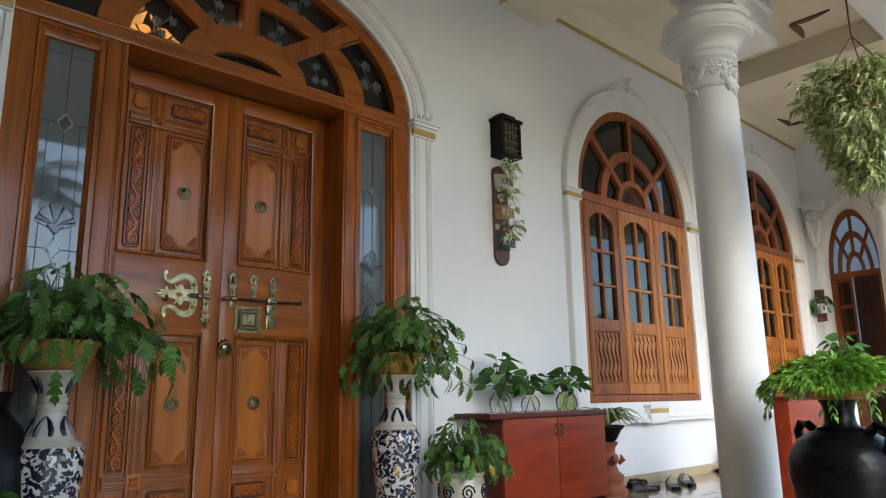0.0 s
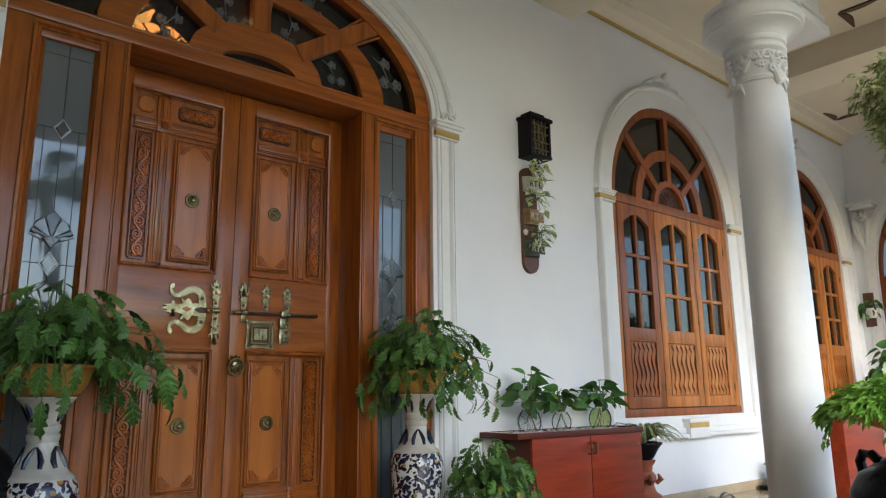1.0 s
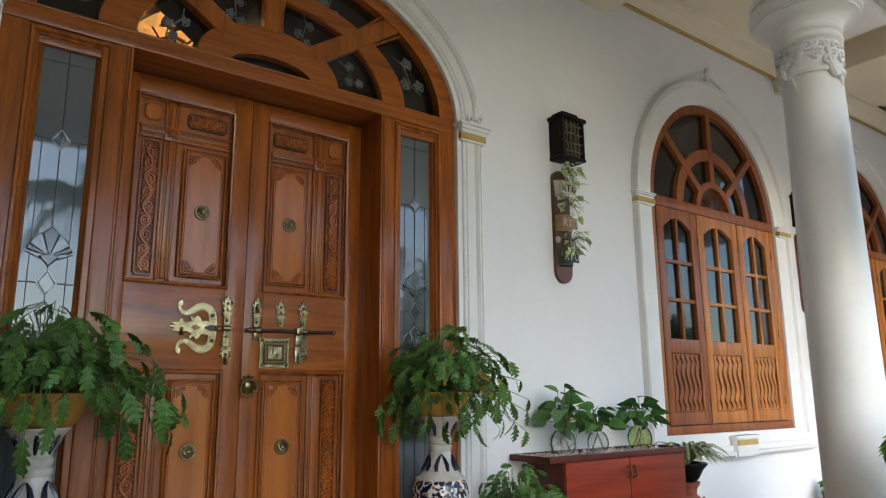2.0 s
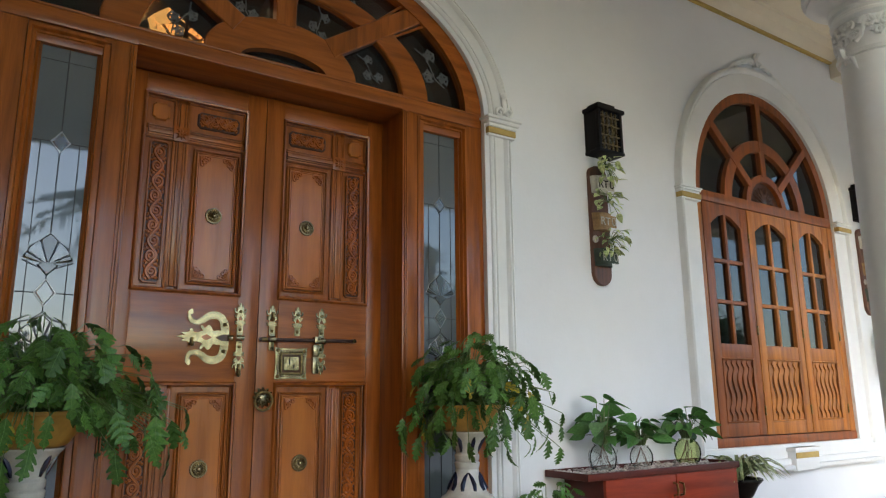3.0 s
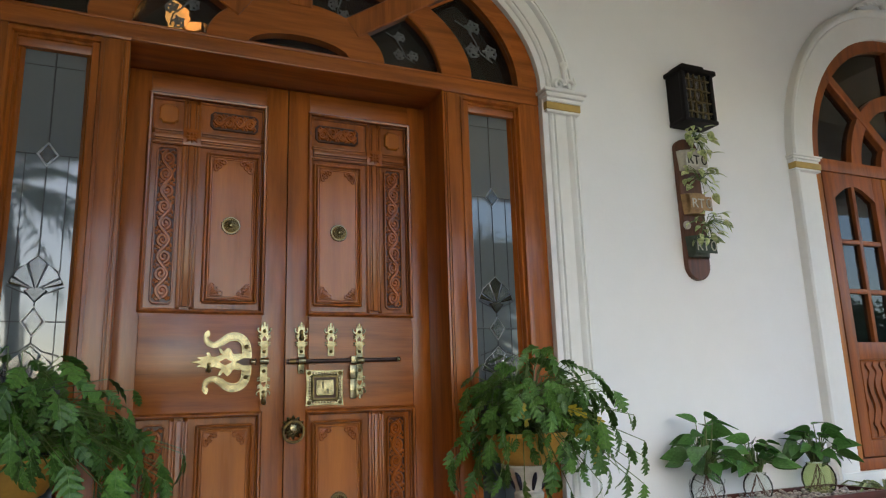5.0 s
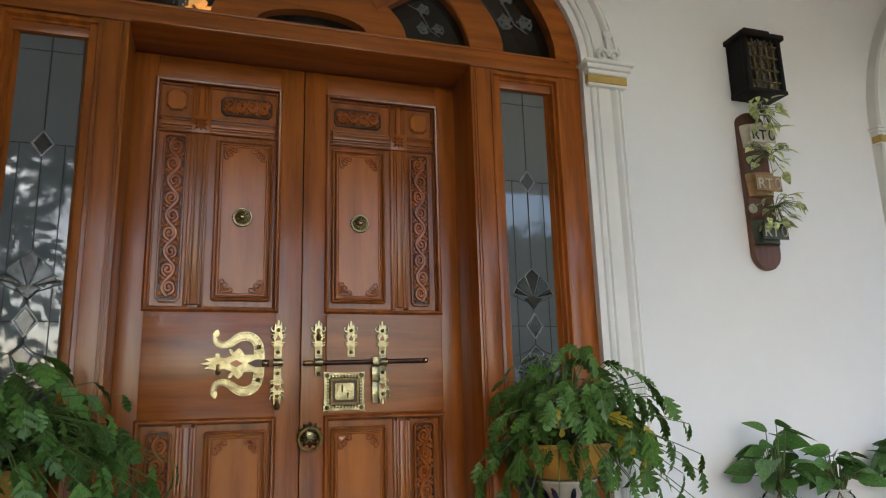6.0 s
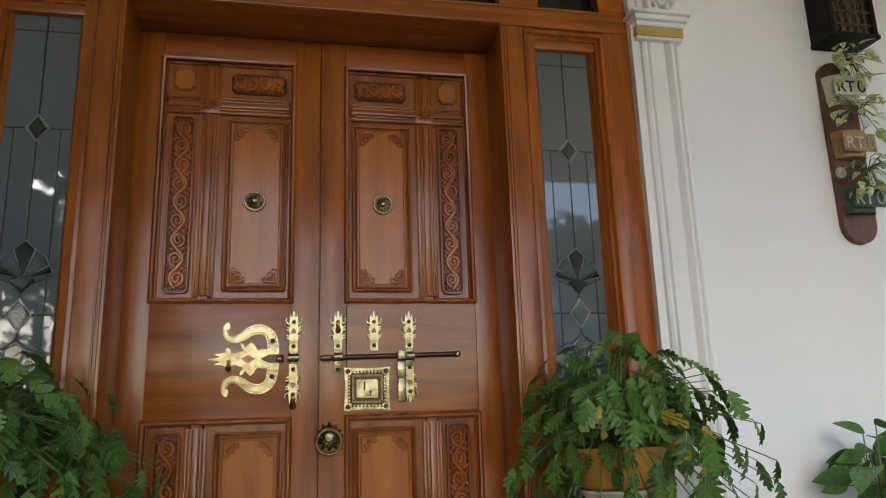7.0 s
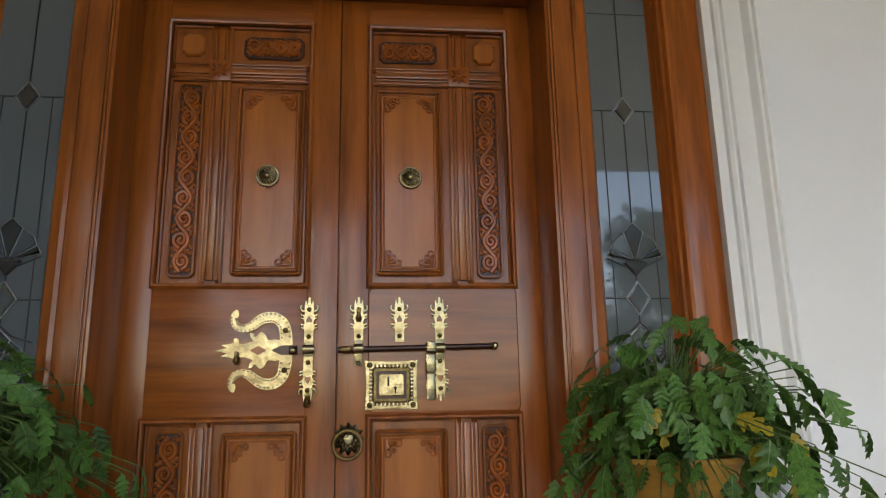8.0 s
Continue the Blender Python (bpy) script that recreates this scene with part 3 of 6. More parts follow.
def reeds(x0, x1, z0, z1, upright, y):
    """A reeded bar of five rods."""
    b = Builder()
    w = (x1 - x0) if upright else (z1 - z0)
    for o, k in ((.10, .07), (.27, .06), (.50, .15), (.73, .06), (.90, .07)):
        m = (x0 if upright else z0) + o * w
        h = k * w
        if upright:
            b.box(m - h, m + h, y - (.010 if k > .1 else .007), y + .004, z0, z1, .003)
        else:
            b.box(x0, x1, y - (.010 if k > .1 else .007), y + .004, m - h, m + h, .003)
    return b.box(x0, x1, y - .002, y + .006, z0, z1)


PY = 0.024                                  # depth of the sunk field


def field(leaf, s, upper):
    """One carved field of a leaf; s: side of the door, upper field or its mirror image below."""
    def X(u):
        return s * (0.505 - u)                         # u from the hinge side

    z_in, z_out = (1.320, 2.128) if upper else (0.957, 0.149)
    kz = 1 if upper else -1

    def Z(w):
        return z_out - kz * w                          # w from the end with the cross bar

    def span(f, a, b2):
        return sorted((f(a), f(b2)))

    panel = part("carved_panel", Builder().box(*span(X, 0, .418), PY, PY + .012, *span(Z, 0, .808)), wood_up, leaf)
    x0, x1, z0, z1 = *span(X, 0, .418), *span(Z, 0, .808)
    prof = [(.006, 0.001), (.004, -.007), (-.002, -.009), (-.007, -.004), (-.010, .002), (-.015, .006), (-.019, .018), (-.020, .025)]
    part("panel_moulding", Builder().moulding(rect(x0, x1, z0, z1)[::-1], prof, True), wood_up, panel)
    part("reeded_bar", reeds(*span(X, .115, .180), *span(Z, .018, .79), True, PY - .006), wood_up, panel)
    part("reeded_bar", reeds(*span(X, .018, .400), *span(Z, .125, .186), False, PY - .009), wood_lying, panel)
    # rosette on the crossing
    cx, cz = X(.1475), Z(.1555)
    b = Builder().box(cx - .033, cx + .033, PY - .022, PY, cz - .033, cz + .033, .004)
    for q in range(8):
        a = q * math.pi / 4 + math.pi / 8 * 0
        l = .030 if q % 2 else .024
        b.tube([(cx, PY - .023, cz), (cx + l * .55 * math.cos(a), PY - .027, cz + l * .55 * math.sin(a)), (cx + l * math.cos(a), PY - .022, cz + l * math.sin(a))], [.003, .0055, .0015], 6, flat=.8)
    b.disc((cx, PY - .024, cz), [(.006, 0), (.005, .004), (.001, .006)], 10)
    part("rosette", b, wood_relief, panel)
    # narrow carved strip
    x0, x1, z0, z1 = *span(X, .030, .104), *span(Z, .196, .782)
    # Ground darkened to stand for shade round the vine.
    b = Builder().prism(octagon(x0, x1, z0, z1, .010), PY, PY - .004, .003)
    strip = part("carved_strip", b, wood_dark_shaded, panel)
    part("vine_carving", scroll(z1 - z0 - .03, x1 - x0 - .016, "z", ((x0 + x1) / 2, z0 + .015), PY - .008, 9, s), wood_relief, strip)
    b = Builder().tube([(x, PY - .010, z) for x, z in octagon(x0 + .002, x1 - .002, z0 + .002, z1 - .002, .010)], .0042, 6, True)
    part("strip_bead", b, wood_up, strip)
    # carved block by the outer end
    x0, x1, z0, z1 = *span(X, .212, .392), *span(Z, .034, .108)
    # Same painted shade behind the block's vine.
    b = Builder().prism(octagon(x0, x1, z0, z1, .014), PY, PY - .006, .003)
    block = part("carved_block", b, wood_dark_shaded, panel)
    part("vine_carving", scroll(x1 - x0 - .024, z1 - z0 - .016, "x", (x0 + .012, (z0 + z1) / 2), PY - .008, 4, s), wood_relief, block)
    # plain square boss with cut corners
    x0, x1, z0, z1 = *span(X, .030, .098), *span(Z, .030, .104)
    part("corner_boss", Builder().prism(notched(x0, x1, z0, z1, .012), PY, PY - .012, .004), wood_panel, panel)
    # sloping frames round the four cells
    for u0, u1, w0, w1 in ((.012, .115, .012, .125), (.180, .406, .012, .125), (.012, .115, .186, .796), (.180, .406, .186, .796)):
        xa, xb, za, zb = *span(X, u0, u1), *span(Z, w0, w1)
        b = Builder().moulding(rect(xa, xb, za, zb)[::-1], [(0, PY), (-.001, PY - .011), (-.005, PY - .013), (-.009, PY - .009), (-.017, PY - .002), (-.018, PY + .002)], True)
        part("cell_frame", b, wood_up, panel)
    # middle plate with its frame and corner leaves
    x0, x1, z0, z1 = *span(X, .214, .388), *span(Z, .214, .764)
    plate = part("middle_plate", Builder().prism(rect(x0, x1, z0, z1), PY, PY - .013, .004), wood_panel, panel)
    for o, r in ((-.007, .0050), (.005, .0032), (.0125, .0022)):
        b = Builder().tube([(x, PY - .0125, z) for x, z in octagon(x0 + o, x1 - o, z0 + o, z1 - o, .0015)], r, 8, True)
        part("plate_bead", b, wood_up, plate)
    for gx, gz, ax, az in ((x0, z0, 1, 1), (x1, z0, -1, 1), (x1, z1, -1, -1), (x0, z1, 1, -1)):
        ground = [(gx + ax * (.013 + .74 * u), gz + az * (.013 + .74 * w)) for u, w in ((0, 0), (.070, 0), (.064, .012), (.050, .014), (.052, .030), (.036, .036), (.030, .052), (.014, .050), (.012, .064), (0, .070))]
        # Patch darker than the plate stands for shaded grooves round the leaf.
        part("corner_ground", Builder().prism(ground if ax * az > 0 else ground[::-1], PY - .012, PY - .0138), wood_up, plate)
        part("corner_leaf", corner_leaf(gx + ax * .014, gz + az * .014, ax, az, PY - .015), wood_relief, plate)
    cx, cz = s * .207, (1.644 if upper else .633)
    b = Builder().disc((cx, PY - .013, cz), [(.034, 0), (.034, .004), (.030, .008), (.027, .006), (.024, .006), (.022, .012), (.014, .015), (.012, .012), (.009, .019), (.003, .022)], 40,
                       lambda a, z: 1 + (.05 * math.cos(20 * a) if z < .009 else .03 * math.cos(12 * a)))
    boss = part("boss", b, brass_old, panel, "round aged brass boss")
    # Brighter brass ribs and centre over the darker dish.
    b = Builder()
    for q in range(16):
        a = q * math.pi / 8
        b.tube([(cx + r * math.cos(a), PY - d, cz + r * math.sin(a)) for r, d in ((.010, .028), (.017, .0275), (.023, .024))], [.0012, .0022, .0016], 5)
    b.disc((cx, PY - .027, cz), [(.0085, 0), (.0085, .004), (.005, .008), (.001, .009)], 16)
    b.tube([(cx + .0305 * math.cos(t * math.pi / 18), PY - .0205, cz + .0305 * math.sin(t * math.pi / 18)) for t in range(36)], .0022, 6, True)
    part("ribbed_flower", b, brass, boss, "bright ribbed brass flower")


for s in (-1, 1):
    leaf = thing("door_leaf", (s * 0.585, 0, 0), "carved and varnished teak door leaf with brass bosses, closed", "door", "front door leaves")
    xa, xb = (0.0015, 0.585)
    for nm, a, b2, z0, z1, mat in (("meeting_stile", xa, .087, .012, 2.218, wood_up), ("hinge_stile", .505, xb, .012, 2.218, wood_up)):
        part(nm, Builder().box(*sorted((s * a, s * b2)), 0.0, .042, z0, z1, .003), mat, leaf)
    for nm, z0, z1 in (("bottom_rail", .012, .149), ("lock_rail", .957, 1.320), ("top_rail", 2.128, 2.218)):
        part(nm, Builder().box(*sorted((s * .0865, s * .5055)), 0.0008, .041, z0, z1, .002), wood_lying, leaf)
    field(leaf, s, True)
    field(leaf, s, False)
    if s > 0:
        part("raised_lock_board", Builder().prism(octagon(.085, .508, .968, 1.312, .012), 0.004, -.004, .003), wood_lying, leaf)
b = Builder().box(-.012, .012, .030, .048, .01, 2.218)
part("meeting_bead", b, wood_up, leaf)
b = Builder().box(-0.6, 0.6, FR + 0.03, 0.04, -0.012, 0.011, .004)
part("threshold", b, wood_lying, frame_ob)


# ---------------------------------------------------------------- brass fittings of the door
def screw(b, x, y, z, r=.0065):
    b.disc((x, y, z), [(r, 0), (r, .002), (r * .75, .0045), (r * .2, .006)], 12)


def strap_outline(x, z0, z1, up):
    """A brass strap with a waist whose far end is cut to three prongs."""
    h = z1 - z0
    half = [(.0125, 0), (.0125, .27), (.0145, .30), (.0145, .36), (.011, .40), (.0125, .46), (.0155, .52), (.0155, .58), (.012, .62), (.013, .74), (.0125, .82),
            (.0115, .86), (.0095, .97), (.0075, .87), (.0045, .85), (.0025, 1.0), (.001, 1.0)]
    pts = [(x + a, (z0 + w * h) if up else (z1 - w * h)) for a, w in half]
    return pts + [(2 * x - px, pz) for px, pz in pts[::-1]]


def strap_hooks(b, x, z0, z1, up):
    """The barbs and hooks that stand out at both sides of a strap."""
    h = z1 - z0

    def zz(w):
        return (z0 + w * h) if up else (z1 - w * h)

    for k in (-1, 1):
        for w in (.33, .40, .54, .61):
            b.tube([(x + k * .010, -.006, zz(w)), (x + k * .0175, -.006, zz(w - .01)), (x + k * .0225, -.006, zz(w + .012))], [.0034, .0030, .0038], 6)
        b.tube([(x + k * .010, -.006, zz(.70)), (x + k * .0185, -.006, zz(.70)), (x + k * .0235, -.006, zz(.75)), (x + k * .0235, -.006, zz(.81)), (x + k * .0195, -.006, zz(.82))], [.005, .0042, .0036, .0032, .0030], 6)


def strap(name, x, z0, z1, up, owner):
    b = Builder()
    b.prism(strap_outline(x, z0, z1, up), 0.0, -.010)
    strap_hooks(b, x, z0, z1, up)
    st = part(name, b, brass, owner, smooth=25)
    for w in (.13, .73):
        b = Builder()
        screw(b, x, -.010, (z0 + w * (z1 - z0)) if up else (z1 - w * (z1 - z0)))
        part("stud", b, brass_old, st)
    b = Builder()
    m = (z0 + z1) / 2
    k = 1 if up else -1
    b.prism([(x, m + k * .012), (x + .0085, m - k * .001), (x + .006, m - k * .009), (x, m - k * .005), (x - .006, m - k * .009), (x - .0085, m - k * .001)], -.0102, -.0108)
    part("cut_out", b, wood_relief, st)
    return st


def knob(owner, x, z, s=1.0):
    b = Builder()
    b.lathe((x, -.020, z - .030 * s), [(.002, 0), (.007 * s, .004), (.009 * s, .010), (.006 * s, .018), (.004 * s, .026), (.006 * s, .032), (.002, .036)], 14)
    b.disc((x, -.008, z), [(.007, 0), (.006, .008), (.005, .018)], 10)
    part("drop_knob", b, brass_old, owner, "small aged brass drop knob")


hasp = thing("brass_hasp", (-0.22, 0, 1.14), "polished brass hasp plate with two curling serpent arms", "door fitting")
ARM = [(-.137, .010), (-.139, .0425), (-.146, .070), (-.166, .0875), (-.190, .090), (-.210, .0825), (-.230, .0675), (-.2525, .060), (-.2725, .0675), (-.280, .085), (-.276, .100), (-.2725, .111)]
WID = [.017, .017, .0155, .015, .015, .014, .0125, .0105, .010, .0085, .0095, .002]


def smooth_line(pts, n=5):
    """A smooth line through points."""
    out = []
    m = len(pts)
    for i in range(m - 1):
        p0, p1, p2, p3 = (np.array(pts[max(0, min(m - 1, q))], float) for q in (i - 1, i, i + 1, i + 2))
        for t in range(n):
            u = t / n
            out.append(.5 * (2 * p1 + (p2 - p0) * u + (2 * p0 - 5 * p1 + 4 * p2 - p3) * u * u + (3 * p1 - p0 - 3 * p2 + p3) * u ** 3))
    return out + [np.array(pts[-1], float)]


line = smooth_line([(x, z, w) for (x, z), w in zip(ARM, WID)])
serpent = []
for k in (1, -1):
    left, right = [], []
    for i, p in enumerate(line):
        d = line[min(len(line) - 1, i + 1)][:2] - line[max(0, i - 1)][:2]
        m = np.array((-d[1], d[0])) / np.hypot(*d) * p[2]
        left.append(p[:2] + m)
        right.append(p[:2] - m)
    ring2 = left + right[::-1]
    n = len(ring2)
    b = Builder()
    v = [(q[0], y, 1.14 + k * q[1]) for y in (-.001, -.0085) for q in ring2]
    f = [(n + i, n + i + 1, 2 * n - 2 - i, 2 * n - 1 - i) for i in range(len(left) - 1)] + [(i, (i + 1) % n, n + (i + 1) % n, n + i) for i in range(n)]
    arm_ob = part("serpent_arm", b.add(v, f), brass, hasp, smooth=25)
    b = Builder()
    for t in range(4, len(line) - 9, 2):
        d = line[t + 1][:2] - line[t][:2]
        m = np.array((-d[1], d[0])) / np.hypot(*d)
        for o in (-.66, .66):
            q = line[t][:2] + m * o * line[t][2]
            b.disc((q[0], -.0084, 1.14 + k * q[1]), [(.0028, 0), (.0025, .0008)], 6)
    tagged(part("pierced_dots", b, wood_dark_shaded, arm_ob), kind="stuff")
b = Builder()
body = [(-.122, .020), (-.150, .026), (-.168, .030), (-.178, .027), (-.186, .028), (-.192, .040), (-.197, .046), (-.205, .050), (-.212, .044), (-.220, .036), (-.226, .046), (-.236, .048), (-.232, .034), (-.224, .026),
        (-.236, .022), (-.2475, .0175), (-.262, .019), (-.264, .030), (-.271, .034), (-.280, .029), (-.274, .024), (-.283, .019), (-.311, .015), (-.292, .007), (-.330, 0)]
b.prism([(x, 1.14 + z) for x, z in body] + [(x, 1.14 - z) for x, z in body[-2::-1]], -.001, -.0105)
core = part("trident_plate", b, brass, hasp, smooth=25)
b = Builder().prism([(-.2335, 1.14), (-.2115, 1.1525), (-.1895, 1.14), (-.2115, 1.1275)], -.0107, -.0112)
part("cut_out", b, wood_relief, core)
b = Builder().prism([(-.176, 1.14), (-.150, 1.153), (-.120, 1.153), (-.120, 1.127), (-.150, 1.127)], -.0107, -.0113)
part("cut_out", b, wood_dark_shaded, core)
for k in (1, -1):
    b = Builder()
    screw(b, -.140, -.0085, 1.14 + k * .054, .008)
    part("stud", b, brass_old, hasp)
b = Builder().lathe((0, 0, 0), [(.011, 0), (.013, .004), (.011, .01), (.011, .03), (.013, .036), (.011, .04)], 16)
bb = Builder()
bb.add([(-.128 + z * .55, -.014 + y, 1.14 + x) for x, y, z in b.v], b.f)
part("hinge_barrel", bb, brass, hasp)
knob(hasp, -.268, 1.132)
left_strap = thing("brass_strap", (-.077, 0, 1.14), "polished brass strap with pronged ends and a loop", "door fitting", "brass straps on the door")
strap("upper_arm", -.077, 1.160, 1.285, True, left_strap)
strap("lower_arm", -.077, 0.998, 1.122, False, left_strap)
b = Builder().tube([(-.077 - .016, -.012, 1.142), (-.077 + .016, -.012, 1.142)], .0125, 12)
b.box(-.089, -.065, -.009, -.001, 1.118, 1.164, .002)
part("loop", b, brass, left_strap)
knob(left_strap, -.077, 1.020, 1.15)

for x, low in ((.059, 1), (.172, 0), (.284, 2)):
    st = thing("brass_strap", (x, 0, 1.14), "polished brass strap with pronged ends screwed to the lock board", "door fitting", "brass straps on the door")
    strap("upper_arm", x, 1.160, 1.285, True, st)
    if low:
        b = Builder().tube([(x - .013, -.018, 1.142), (x + .013, -.018, 1.142)], .0135, 12)
        b.box(x - .012, x + .012, -.012, -.004, 1.095 if low == 1 else 1.110, 1.166, .002)
        if low == 1:
            screw(b, x, -.012, 1.103)
        part("loop", b, brass, st)
        if low == 1:
            knob(st, x, 1.246, 1.0)
    if low == 2:
        strap("lower_arm", x, 0.998, 1.122, False, st)
        b = Builder().box(x - .040, x - .014, -.018, -.005, 1.000, 1.074, .005)
        b.box(x - .042, x - .012, -.026, -.005, 1.074, 1.126, .006)
        b.box(x - .040, x - .010, -.034, -.005, 1.130, 1.160, .006)
        part("bolt_keeper", b, brass, st)

rod = thing("door_bolt", (.2, -.02, 1.142), "long dark iron bolt with brass collars sliding in the straps", "bolt")
part("rod", Builder().tube([(.004, -.020, 1.139), (.436, -.020, 1.146)], .0075, 12), iron, rod)
for x in (.018, .030, .437):
    part("collar", Builder().tube([(x - .006, -.020, 1.1393 + x * .016), (x + .006, -.020, 1.1395 + x * .016)], .0095, 12), brass_old, rod)
part("rod_end", Builder().disc((.436, -.026, 1.146), [(.009, 0), (.009, .006), (.004, .010)], 14), brass, rod)

lock = thing("lock_plate", (.148, 0, 1.042), "square pierced brass lock plate with scalloped edge and keyhole", "lock")
x0, x1, z0, z1 = .076, .222, .976, 1.110
pts = []
for (ax, az), (bx, bz) in zip(rect(x0, x1, z0, z1), rect(x0, x1, z0, z1)[1:] + rect(x0, x1, z0, z1)[:1]):
    for i in range(18):
        w = i / 18
        cxm, czm = (x0 + x1) / 2, (z0 + z1) / 2
        px, pz = ax + (bx - ax) * w, az + (bz - az) * w
        k = 1 - .045 * math.sin(math.pi * w) - (.028 if i % 2 else 0)
        pts.append((cxm + (px - cxm) * k, czm + (pz - czm) * k))
part("engraved_band", Builder().moulding(rect(x0 + .010, x1 - .010, z0 + .009, z1 - .009), [(0, -.0075), (0, -.0092), (-.022, -.0092), (-.022, -.0075)], True), brass, lock)
part("back_plate", Builder().prism(pts, -.003, -.008), brass, lock, smooth=25)
b = Builder()
for (ax, az), (bx, bz) in zip(rect(x0 + .024, x1 - .024, z0 + .022, z1 - .022), rect(x0 + .024, x1 - .024, z0 + .022, z1 - .022)[1:] + [(x0 + .024, z0 + .022)]):
    for i in range(9):
        w = (i + .5) / 9
        b.disc((ax + (bx - ax) * w, -.008, az + (bz - az) * w), [(.0062, 0), (.005, .004), (.001, .007)], 8)
part("leaf_border", b, brass, lock)
b = Builder().moulding(rect(x0 + .032, x1 - .032, z0 + .030, z1 - .030), [(0, -.006), (.001, -.017), (.006, -.017), (.008, -.010), (.009, -.006)], True)
part("inner_frame", b, brass_old, lock)
part("dark_inlay", Builder().box(x0 + .030, x1 - .030, -.010, -.004, z0 + .028, z1 - .028), wood_dark_shaded, lock)
part("key_plate", Builder().prism(octagon(x0 + .038, x1 - .038, z0 + .037, z1 - .037, .006), -.008, -.014, .002), brass, lock)
b = Builder()
for (ax, az), (bx, bz) in zip(rect(x0 + .017, x1 - .017, z0 + .0155, z1 - .0155), rect(x0 + .017, x1 - .017, z0 + .0155, z1 - .0155)[1:] + [(x0 + .017, z0 + .0155)]):
    ux, uz = (bx - ax) / math.hypot(bx - ax, bz - az), (bz - az) / math.hypot(bx - ax, bz - az)
    for i in range(1, 10):
        px, pz = ax + (bx - ax) * i / 10, az + (bz - az) * i / 10
        b.prism([(px - .0042 * ux + .004 * uz, pz - .0042 * uz - .004 * ux), (px + .0042 * ux + .004 * uz, pz + .0042 * uz - .004 * ux), (px - .0045 * uz, pz + .0045 * ux)], -.0090, -.0097)
tagged(part("pierced_triangles", b, wood_dark_shaded, lock), kind="stuff")
b = Builder().box(.138, .143, -.0152, -.013, 1.040, 1.064)
b.disc((.160, -.0138, 1.034), [(.004, 0), (.004, .0012)], 10)
b.box(.1585, .1615, -.0152, -.013, 1.020, 1.034)
part("keyhole", b, black, lock)
for px in (x0 + .014, x1 - .014):
    for pz in (z0 + .013, z1 - .013):
        b = Builder()
        screw(b, px, -.008, pz, .008)
        part("stud", b, brass_old, lock)

pull = thing("ring_pull", (.034, 0, .89), "aged brass ring pull hanging from a flower rosette", "door handle")
b = Builder().disc((.034, 0, .903), [(.038, 0), (.038, .004), (.027, .009), (.021, .006), (.013, .012), (.002, .014)], 60, lambda a, z: 1 + .15 * math.cos(12 * a) if z < .010 else 1)
part("flower_plate", b, brass, pull)
b = Builder().tube([(.032 + .037 * math.cos(t * math.pi / 18), -.020 - .004 * math.sin(t * math.pi / 18), .888 + .037 * math.sin(t * math.pi / 18)) for t in range(36)], .0052, 10, True)
part("ring", b, brass_old, pull)
part("eye", Builder().tube([(.034, -.012, .926), (.034, -.026, .922), (.034, -.012, .916)], .005, 8), brass_old, pull)


# ---------------------------------------------------------------- plaster trim round the openings
def trim_path(c, a, rise, z, low, closed_low=False):
    return [(c + a, low)] + arch(c, a, rise, z, 40) + [(c - a, low)]


TRIM = [(o, FACE - d) for o, d in (
    (-.004, -.01), (-.004, .024), (.022, .026), (.027, .011), (.032, .026), (.041, .031), (.048, .030), (.054, .013), (.060, .027), (.112, .028),
    (.119, .009), (.128, .026), (.136, .033), (.145, .032), (.152, .013), (.159, .026), (.170, .018), (.178, .004), (.186, -.002))]
PLAIN_TRIM = [(o, FACE - d) for o, d in (
    (-.004, -.01), (-.004, .014), (.030, .018), (.100, .022), (.128, .024), (.133, .016), (.138, .028), (.148, .042), (.162, .044), (.172, .036), (.178, .014), (.184, -.002))]


def trim_round(c, a, rise, z, low, label, profile):
    b = Builder().moulding(trim_path(c, a, rise, z, low), profile)
    return setting("trim_arch", b, white_trim, label)


def spring_cap(x0, x1, z, k=1.0):
    """A stepped cap with a gold band; k: how far it stands out."""
    b = Builder()
    b.box(x0, x1, FACE - .046, FACE, z - .062, z - .050, .004)
    b.box(x0 - .004 * k, x1 + .004 * k, FACE - .058 * k, FACE, z - .018, z, .005)
    b.box(x0 - .014 * k, x1 + .014 * k, FACE - .070 * k, FACE, z, z + .020 * k, .006)
    b.box(x0 - .024 * k, x1 + .024 * k, FACE - .080 * k, FACE, z + .020 * k, z + .034 * k, .005)
    setting("trim_cap", b, white_trim, "white plaster cap moulding at the foot of the arch")
    b = Builder().box(x0 - .002, x1 + .002, FACE - .050, FACE - .001, z - .050, z - .018, .003)
    setting("trim_band", b, gold_paint, "gold painted band below the cap moulding")


trim_round(*DOOR[:1], 1.046, .675, 2.285, 0.0, "white plaster moulding round the arched entrance", TRIM)
for s in (-1, 1):
    spring_cap(*sorted((s * 1.052, s * 1.222)), 2.245)


